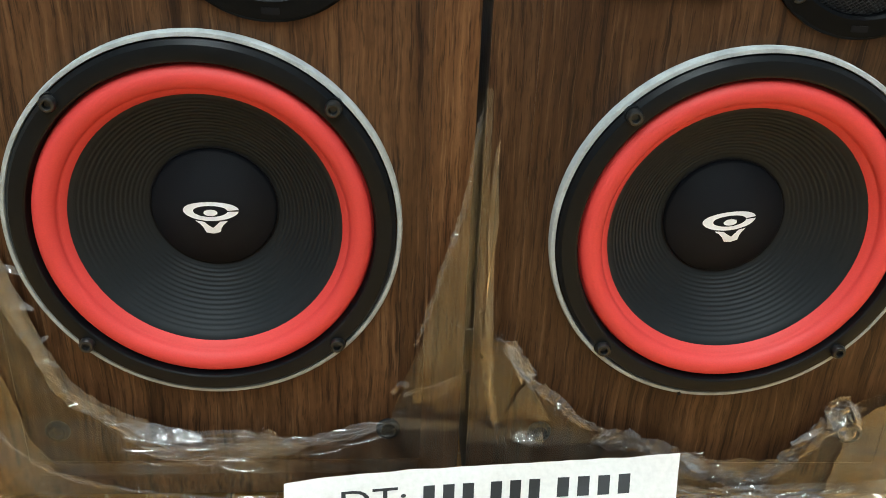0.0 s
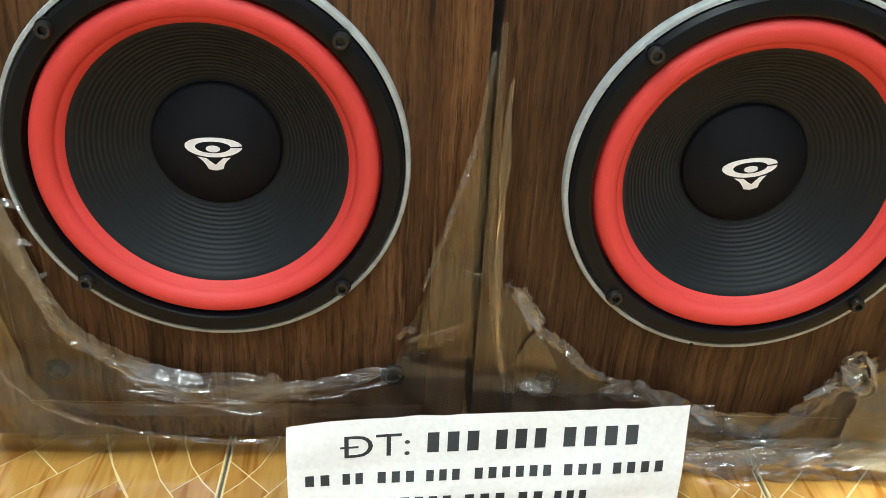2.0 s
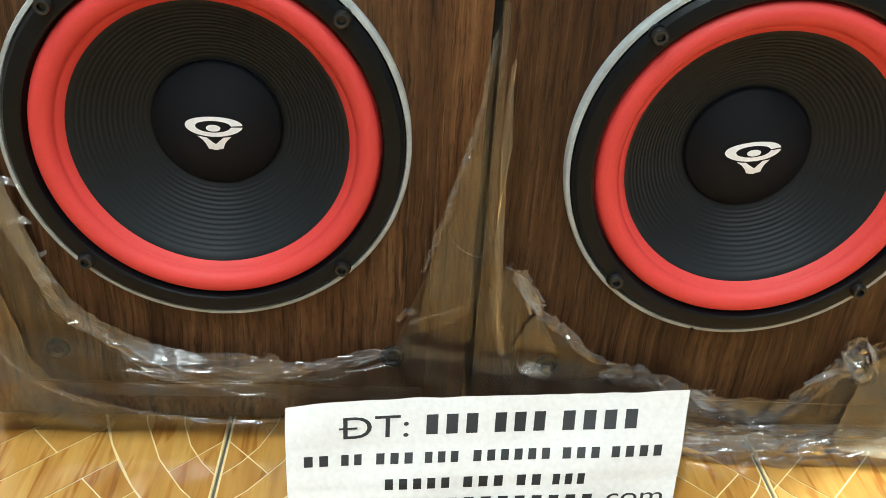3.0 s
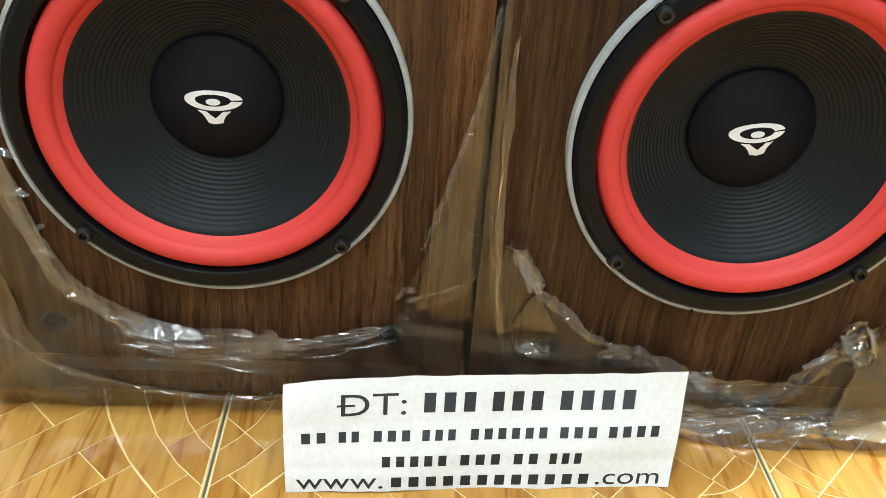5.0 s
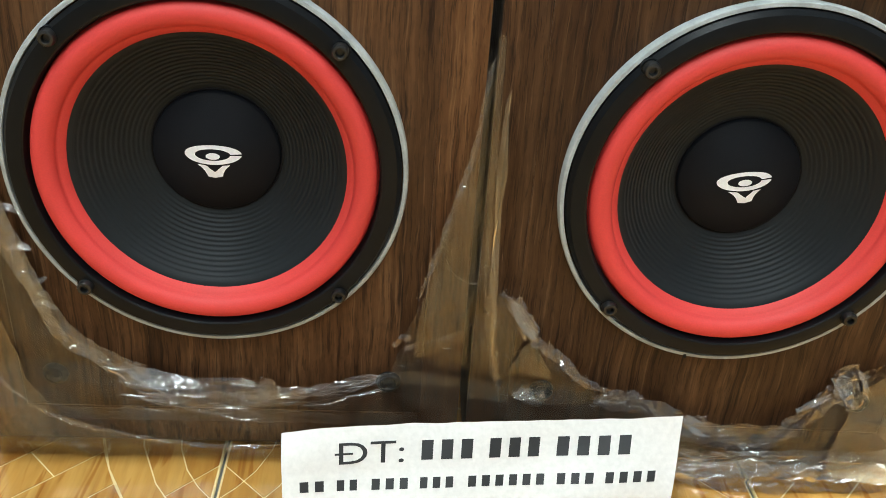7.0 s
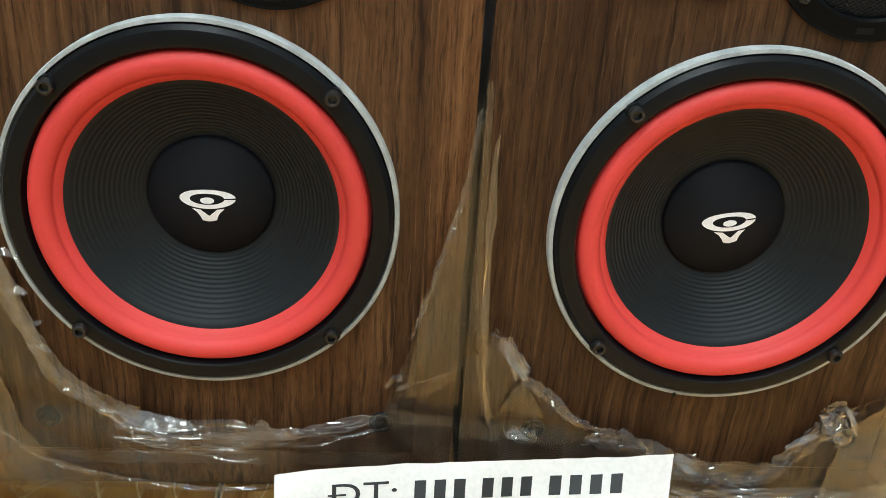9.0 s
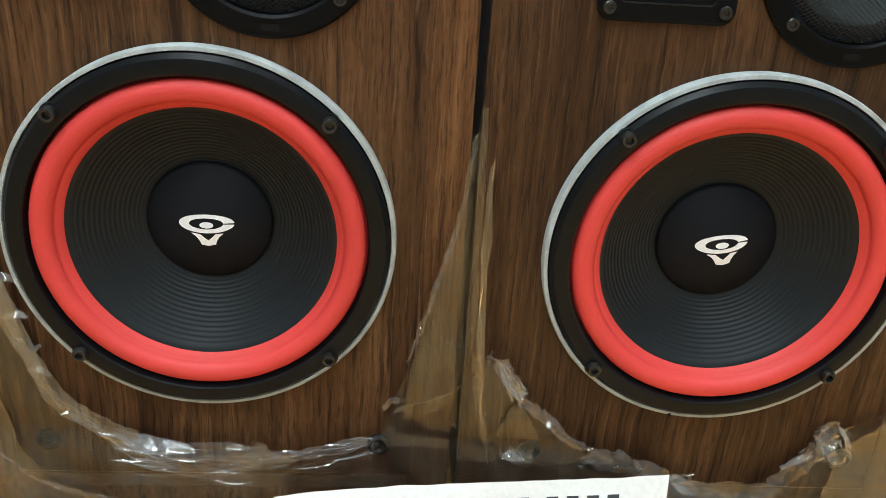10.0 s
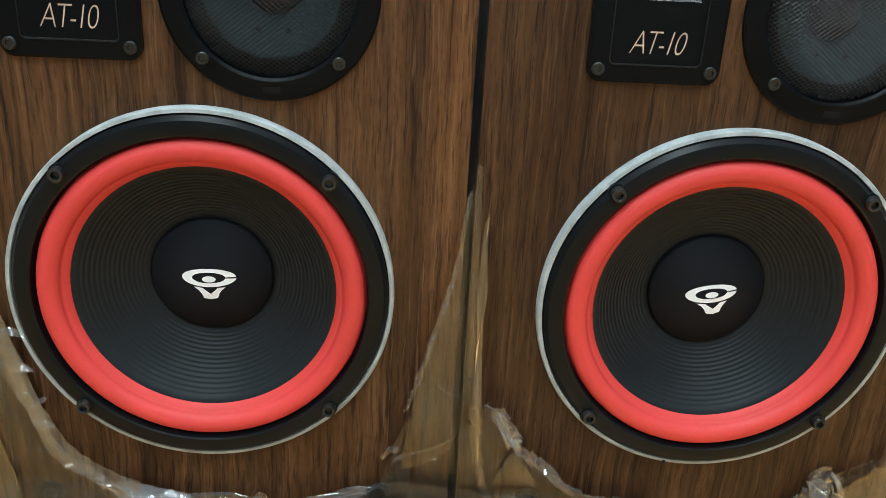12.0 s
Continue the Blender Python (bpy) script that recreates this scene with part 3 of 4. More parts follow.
# ---- the plastic wrapping ----
def along(points, t):
    """A point of a polyline, t from 0 to 1 by length, rounded at the corners."""
    pts = [Vector(p) for p in points]
    n = len(pts) - 1
    s = max(0.0, min(n - 1e-6, t * n))
    i = int(s)
    f = s - i
    p0, p1, p2, p3 = pts[max(0, i - 1)], pts[i], pts[i + 1], pts[min(n, i + 2)]
    return 0.5 * ((2 * p1) + (p2 - p0) * f + (2 * p0 - 5 * p1 + 4 * p2 - p3) * f * f + (3 * p1 - p0 - 3 * p2 + p3) * f ** 3)


def edge_height(edge, x):
    for (xa, za), (xb, zb) in zip(edge, edge[1:]):
        if xa <= x <= xb:
            return za + (zb - za) * (x - xa) / (xb - xa)
    return edge[0][1] if x < edge[0][0] else edge[-1][1]


def facets(u, v, seed):
    """Crumple relief from 0 to 1: flat triangles between random heights, on a wandering lattice."""
    u, v = u + 0.7 * noise.noise((u * 0.6, v * 0.6, seed)), v + 0.7 * noise.noise((u * 0.6, v * 0.6, seed + 9))
    i, j = math.floor(u), math.floor(v)
    f, g = u - i, v - j

    def h(a, b):
        return 0.5 + 0.5 * noise.cell((a * 1.37 + 0.5, b * 1.91 + 0.5, seed * 3.1 + 0.5))
    if f + g < 1:
        o = h(i, j)
        return o + f * (h(i + 1, j) - o) + g * (h(i, j + 1) - o)
    o = h(i + 1, j + 1)
    return o + (1 - f) * (h(i, j + 1) - o) + (1 - g) * (h(i + 1, j) - o)


def film_sheet(name, edge, base, seed, skirt, mat=None, foot=None):
    """A film hanging in front of a cabinet from the torn edge (x, z) down to the floor, or to the line foot."""
    x0, x1 = edge[0][0], edge[-1][0]
    nx = max(8, int((x1 - x0) / 0.0016))
    nz = 84
    verts, faces = [], []
    for i in range(nx + 1):
        x = x0 + (x1 - x0) * i / nx
        top = edge_height(edge, x) + 0.003 * noise.noise((x * 90, seed, 0.0)) + 0.002 * noise.noise((x * 300, seed, 4.0))
        low = edge_height(foot, x) + 0.002 * noise.noise((x * 120, seed, 8.0)) if foot else 0.0015
        middle = max(0.0, 1 - abs(x + 0.005) / 0.05)
        for j in range(nz + 1):
            v = j / nz
            z = low + (top - low) * v
            belly = 0.022 + 0.006 * noise.noise((x * 14, seed, 2.0))
            y = base - 0.0040 - skirt * (max(0.0, 1 - (z - belly) / 0.06) if z > belly else 0.25 + 0.75 * z / belly)
            y -= 0.0030 * (1 - 0.6 * middle) * facets(x / 0.034 + z * 9, z / 0.040, seed) + 0.0013 * facets(x / 0.013 - z * 16, z / 0.017, seed + 3)
            y -= 0.0036 * middle * facets(x / 0.0075 + z * 14, z / 0.11, seed + 5)
            y -= 0.0016 * max(0.0, 1 - abs(z - 0.055) / 0.035) * facets(x / 0.070, z / 0.0065 + x * 12, seed + 6)
            y -= 0.0030 * max(0.0, v - 0.85) / 0.15 * facets(x / 0.006, z / 0.007, seed + 11)
            verts.append((x + 0.0010 * noise.noise((x * 30, z * 30, seed + 5)), y, z))
    for i in range(nx):
        for j in range(nz):
            a = i * (nz + 1) + j
            faces.append((a, a + nz + 1, a + nz + 2, a + 1))
    return raw(name, verts, faces, mat or FILM, 11)


def film_fold(name, path, width, crumple, seed, step=0.0024, cross=0.0022):
    """A crumpled ribbon of film along a path: large and small flat facets, some steep and some lying flat."""
    rng = random.Random(seed)
    length = sum((Vector(b) - Vector(a)).length for a, b in zip(path, path[1:]))
    step, cross = step * 1.35, cross * 1.35
    n, m = max(6, int(length / step)), max(2, int(width / cross))
    verts, faces = [], []
    for i in range(n + 1):
        t = i / n
        p, q, o = along(path, t), along(path, min(1, t + 0.01)), along(path, max(0, t - 0.01))
        d = (q - o).normalized()
        side = Vector((-d.z, 0, d.x))
        s = t * length
        taper = 0.3 + 0.7 * min(1, 7 * t, 7 * (1 - t))
        w = width * taper * (1 + 0.5 * noise.noise((s * 70, seed, 1)) + 0.45 * noise.noise((s * 200, seed, 6)))
        calm = max(0.12, min(1.0, 0.5 + 1.5 * noise.noise((s * 55, 2.0, seed + 3))))
        for k in range(m + 1):
            c = k / m - 0.5
            out = 2.6 * crumple * calm * (rng.random() - 0.3) + 1.6 * crumple * facets(s / (step * 3.3), c * 1.6, seed) - 0.38 * c * w * (1 if side.z > 0 else -1)
            across = c * w + 0.45 * cross * rng.uniform(-1, 1) + 0.25 * width * noise.noise((s * 50, c * 2, seed + 2))
            verts.append(tuple(p + side * across + d * (0.48 * step * rng.uniform(-1, 1)) + Vector((0, -out, 0))))
    for i in range(n):
        for k in range(m):
            a = i * (m + 1) + k
            b, c2, e = a + m + 1, a + m + 2, a + 1
            faces += [(a, b, c2), (a, c2, e)] if rng.random() < 0.5 else [(a, b, e), (b, c2, e)]
    return raw(name, verts, faces, FILM_FOLD, 0)


def film_ribbon(name, path, widths, tilt, seed, mat=None, relief=0.0005):
    """A smooth strip of film along a path, its lower edge swung out by tilt degrees, gently creased."""
    length = sum((Vector(b) - Vector(a)).length for a, b in zip(path, path[1:]))
    n, m = max(8, int(length / 0.0016)), 8
    verts = []
    for i in range(n + 1):
        t = i / n
        p, q, o = along(path, t), along(path, min(1, t + 0.02)), along(path, max(0, t - 0.02))
        d = (q - o).normalized()
        up = Vector((-d.z, 0, d.x))
        up = -up if up.z < 0 or (abs(up.z) < 0.2 and up.x > 0) else up
        s = t * length
        f = t * (len(widths) - 1)
        k0 = min(len(widths) - 2, int(f))
        w = (widths[k0] + (widths[k0 + 1] - widths[k0]) * (f - k0)) * (1 + 0.30 * noise.noise((s * 70, seed, 1.0)))
        a = radians(tilt + 16 * noise.noise((s * 90, seed, 3.0)))
        for k in range(m + 1):
            c = k / m - 0.5
            v = p + up * (c * w * math.cos(a)) + Vector((0, c * w * math.sin(a), 0))
            v.y -= relief * 2 * facets(s / 0.007, c * w / 0.003, seed)
            verts.append(tuple(v + up * (0.06 * w * noise.noise((s * 150, c, seed + 4)))))
    faces = [(i * (m + 1) + k, (i + 1) * (m + 1) + k, (i + 1) * (m + 1) + k + 1, i * (m + 1) + k + 1) for i in range(n) for k in range(m)]
    return raw(name, verts, faces, mat or FILM_MILKY, 14)


def film_flap(name, corners, bulge, seed, mat):
    """A three-cornered piece of film, bulging towards -y."""
    a, b, c = (Vector(p) for p in corners)
    n, verts, index, faces = 18, [], {}, []
    for i in range(n + 1):
        for j in range(n + 1 - i):
            u, v = i / n, j / n
            w = 1 - u - v
            p = a * w + b * u + c * v
            p.y -= bulge * 27 * u * v * w * 0.5 + 0.0012 * facets(p.x / 0.010, p.z / 0.014, seed)
            p.x += 0.0016 * noise.noise((p.x * 120, p.z * 120, seed))
            index[i, j] = len(verts)
            verts.append(tuple(p))
    for i in range(n):
        for j in range(n - i):
            faces.append((index[i, j], index[i + 1, j], index[i, j + 1]))
            if i + j < n - 1:
                faces.append((index[i + 1, j], index[i + 1, j + 1], index[i, j + 1]))
    return raw(name, verts, faces, mat, 12)


def film_roll(name, x0, x1, seed, mat):
    """A loose roll of film lying along the foot of a cabinet on the floor."""
    n, m, verts = int((x1 - x0) / 0.0022), 18, []
    for i in range(n + 1):
        t = i / n
        x = x0 + (x1 - x0) * t
        fat = (0.75 + 0.35 * math.sin(math.pi * min(1, t * 1.15)) + 0.35 * noise.noise((x * 28, seed, 0.0))) * min(1.0, 0.25 + 6 * (1 - t))
        for k in range(m + 1):
            a = radians(-20 + 235 * k / m)
            r = 1 + 0.30 * (facets(x / 0.030 + k * 0.15, k / 4.0, seed) - 0.5) + 0.14 * (facets(x / 0.011, k / 2.2, seed + 4) - 0.5)
            verts.append((x + 0.002 * noise.noise((x * 60, k * 0.4, seed)), -0.0235 - 0.0085 * fat * r * math.sin(a), max(0.0012, 0.0085 * fat + 0.0085 * fat * r * math.cos(a))))
    faces = [(i * (m + 1) + k, (i + 1) * (m + 1) + k, (i + 1) * (m + 1) + k + 1, i * (m + 1) + k + 1) for i in range(n) for k in range(m)]
    return raw(name, verts, faces, mat, 14)


def film_creases(name, path, spread, count, seed, span=(0.004, 0.016), skew=0.5, broad=1.0):
    """Sharp little pleats of film scattered along a path: thin tapered slivers, turned this way and that."""
    rng = random.Random(seed)
    verts, faces = [], []
    for _ in range(int(count * 1.7)):
        t = rng.random()
        p, q, o = along(path, t), along(path, min(1, t + 0.02)), along(path, max(0, t - 0.02))
        d = (q - o).normalized()
        side = Vector((-d.z, 0, d.x))
        p = p + side * (spread * rng.gauss(0, 0.33)) + Vector((0, -0.0012 - 0.002 * rng.random(), 0))
        a = rng.gauss(0, skew)
        run = (d * math.cos(a) + side * math.sin(a)).normalized()
        tilt, turn = (radians(rng.uniform(28, 72)), rng.gauss(0, 0.45)) if broad < 2 else (radians(rng.uniform(32, 62)), rng.gauss(0, 0.3))
        face = Vector((math.sin(turn) * math.cos(tilt), -math.cos(turn) * math.cos(tilt), math.sin(tilt)))
        wide = face.cross(run)
        if wide.length < 0.15:
            continue
        wide.normalize()
        size, width = 0.75 * rng.uniform(*span), broad * rng.uniform(0.00012, 0.00048)
        bend, n, base = rng.uniform(-0.12, 0.12), 5, len(verts)
        for k in range(n + 1):
            u = k / n - 0.5
            half = width * (1 - (2 * u) ** 2) + 0.00005
            c = p + run * (u * size) + wide * (bend * size * (1 - 4 * u * u) + 0.0003 * rng.uniform(-1, 1))
            verts += [tuple(c + wide * half), tuple(c - wide * half)]
        faces += [(base + 2 * k, base + 2 * k + 1, base + 2 * k + 3, base + 2 * k + 2) for k in range(n)]
    return raw(name, verts, faces, FILM_PLEAT, 0)


def wrap(label, sheet, folds, pleats):
    w = tagged(new("plastic_wrap"), label, "plastic wrap", "plastic wrappings")
    part("film", sheet, w, "clear wrinkled film")
    for f in folds:
        part("fold", f, w, "glinting crumpled film fold")
    for f in pleats:
        tagged(part("pleats", f, w), kind="stuff")


EDGE_L = [(-0.362, 0.34), (-0.335, 0.27), (-0.319, 0.219), (-0.302, 0.150), (-0.292, 0.112), (-0.264, 0.088), (-0.240, 0.062), (-0.196, 0.060), (-0.157, 0.068), (-0.119, 0.064),
          (-0.084, 0.070), (-0.054, 0.084), (-0.046, 0.110), (-0.030, 0.160), (-0.016, 0.223), (0.0, 0.291), (0.004, 0.335)]
EDGE_R = [(0.004, 0.335), (0.0085, 0.300), (0.0125, 0.172), (0.020, 0.160), (0.034, 0.154), (0.055, 0.119), (0.084, 0.091), (0.108, 0.076), (0.134, 0.073), (0.148, 0.058), (0.190, 0.038),
          (0.239, 0.028), (0.265, 0.053), (0.293, 0.094), (0.328, 0.113), (0.366, 0.13)]
YL, YR = -0.009, -0.017
wrap("torn clear plastic film round the foot of the loudspeaker", film_sheet("film", EDGE_L, 0.0, 1.0, 0.014), [
    film_fold("fold", [(-0.330, YL, 0.245), (-0.318, YL, 0.198), (-0.306, YL, 0.150), (-0.293, YL, 0.112), (-0.264, YL, 0.088), (-0.240, YL, 0.072)], 0.008, 0.0011, 2, 0.0034, 0.0020),
    film_fold("fold", [(-0.262, YL, 0.082), (-0.235, YL, 0.070), (-0.205, YL, 0.066), (-0.165, YL, 0.066), (-0.130, YL, 0.061)], 0.013, 0.0008, 12, 0.0080, 0.0013),
    film_fold("fold", [(-0.250, YL, 0.076), (-0.236, YL, 0.062), (-0.222, YL, 0.055), (-0.205, YL, 0.053)], 0.008, 0.0012, 14),
    film_fold("fold", [(-0.240, YL, 0.056), (-0.200, YL, 0.053), (-0.160, YL, 0.055), (-0.120, YL, 0.060)], 0.012, 0.0006, 16, 0.0120, 0.0011),
    film_fold("fold", [(-0.165, YL, 0.050), (-0.150, YL, 0.062), (-0.142, YL, 0.074)], 0.012, 0.0013, 18),
    film_fold("fold", [(-0.140, YL, 0.062), (-0.110, YL, 0.066), (-0.062, YL, 0.079)], 0.009, 0.0008, 22, 0.0060, 0.0013),
    film_fold("fold", [(-0.052, YL, 0.108), (-0.047, YL, 0.117), (-0.040, YL, 0.116)], 0.006, 0.0010, 24, 0.0018, 0.0015),
    film_fold("fold", [(-0.046, YL, 0.104), (-0.032, YL, 0.112), (-0.012, YL, 0.118), (0.004, YL, 0.130)], 0.0030, 0.0006, 27, 0.0040, 0.0012),
    film_fold("fold", [(-0.036, YL, 0.150), (-0.024, YL, 0.190), (-0.014, YL, 0.228), (-0.004, YL, 0.270), (0.002, YL, 0.325)], 0.0035, 0.0008, 32, 0.0026, 0.0012),
    film_fold("fold", [(-0.020, YL, 0.188), (-0.012, YL, 0.172), (0.0, YL, 0.165), (0.006, YL, 0.165)], 0.0014, 0.0006, 37, 0.0020, 0.0007),
    film_fold("fold", [(-0.355, YL, 0.125), (-0.342, YL - 0.004, 0.078), (-0.305, YL - 0.009, 0.044), (-0.245, YL - 0.012, 0.028), (-0.190, YL - 0.013, 0.020), (-0.135, YL - 0.013, 0.023)], 0.003, 0.0007, 42, 0.0060, 0.0018),
    film_sheet("fold", [(-0.366, 0.290), (-0.345, 0.205), (-0.334, 0.130), (-0.322, 0.075), (-0.300, 0.046), (-0.250, 0.030), (-0.190, 0.020), (-0.130, 0.023)], -0.004, 46.0, 0.014, FILM_LAYERS),
    film_ribbon("fold", [(-0.345, YL, 0.300), (-0.328, YL, 0.232), (-0.313, YL, 0.172), (-0.298, YL, 0.132), (-0.280, YL, 0.104), (-0.256, YL, 0.088), (-0.236, YL, 0.080)], (0.016, 0.015, 0.012, 0.013, 0.009), 8, 48),
    film_ribbon("fold", [(-0.252, YL, 0.084), (-0.232, YL, 0.073), (-0.212, YL, 0.070), (-0.196, YL, 0.069)], (0.006, 0.014, 0.012, 0.003), 38, 49, FILM_PALE),
    film_ribbon("fold", [(-0.322, YL, 0.210), (-0.314, YL, 0.212), (-0.304, YL, 0.208)], (0.003, 0.006, 0.003), 48, 56),
    film_ribbon("fold", [(-0.318, YL, 0.180), (-0.310, YL, 0.183), (-0.302, YL, 0.180)], (0.003, 0.006, 0.002), 48, 57),
    film_ribbon("fold", [(-0.309, YL, 0.150), (-0.302, YL, 0.154), (-0.295, YL, 0.158)], (0.002, 0.006, 0.002), 46, 58),
    film_ribbon("fold", [(-0.308, YL, 0.136), (-0.300, YL, 0.138), (-0.292, YL, 0.132)], (0.003, 0.005, 0.002), 50, 59),
    film_ribbon("fold", [(-0.318, YL - 0.004, 0.042), (-0.230, YL - 0.004, 0.042), (-0.120, YL - 0.004, 0.043), (-0.032, YL - 0.004, 0.0435)], (0.012, 0.012, 0.012), 0, 47, FILM_MILKY, 0.0003),
    film_sheet("fold", [(-0.038, 0.101), (-0.034, 0.140), (-0.028, 0.175), (-0.018, 0.212), (-0.008, 0.240), (-0.001, 0.275), (0.0005, 0.335)], -0.004, 61.0, 0.0, FILM, [(-0.038, 0.099), (-0.020, 0.103), (0.0005, 0.119)]),
], [
    film_creases("pleats", [(-0.330, YL, 0.245), (-0.318, YL, 0.198), (-0.306, YL, 0.150), (-0.293, YL, 0.112), (-0.264, YL, 0.088)], 0.010, 46, 201, (0.003, 0.009), 1.2),
    film_creases("pleats", [(-0.264, YL, 0.086), (-0.235, YL, 0.066), (-0.205, YL, 0.060), (-0.165, YL, 0.058), (-0.130, YL, 0.061)], 0.012, 26, 202, (0.006, 0.022), 0.22),
    film_creases("pleats", [(-0.244, YL - 0.002, 0.062), (-0.210, YL - 0.002, 0.055), (-0.165, YL - 0.002, 0.051)], 0.022, 17, 221, (0.022, 0.075), 0.05, 0.7),
    film_creases("pleats", [(-0.165, YL - 0.002, 0.056), (-0.110, YL - 0.002, 0.062), (-0.062, YL - 0.002, 0.075)], 0.012, 16, 222, (0.018, 0.065), 0.06, 0.7),
    film_creases("pleats", [(-0.250, YL, 0.074), (-0.236, YL, 0.062), (-0.215, YL, 0.058), (-0.190, YL, 0.060)], 0.012, 6, 302, (0.010, 0.022), 0.3, 1.6),
    film_creases("pleats", [(-0.165, YL, 0.048), (-0.152, YL, 0.060), (-0.142, YL, 0.074)], 0.012, 30, 203, (0.003, 0.009), 0.9),
    film_creases("pleats", [(-0.140, YL, 0.061), (-0.110, YL, 0.066), (-0.062, YL, 0.079)], 0.010, 26, 204, (0.006, 0.022), 0.25),
    film_creases("pleats", [(-0.055, YL, 0.084), (-0.030, YL, 0.100), (0.0, YL, 0.116)], 0.020, 8, 205, (0.003, 0.010), 0.6),
    film_creases("pleats", [(-0.036, YL, 0.150), (-0.024, YL, 0.190), (-0.014, YL, 0.228), (-0.004, YL, 0.270), (0.002, YL, 0.325)], 0.003, 60, 206, (0.002, 0.005), 0.7),
    film_creases("pleats", [(-0.355, YL - 0.004, 0.120), (-0.330, YL - 0.010, 0.062), (-0.290, YL - 0.014, 0.038), (-0.230, YL - 0.016, 0.028)], 0.022, 14, 207, (0.003, 0.010), 0.7),
])
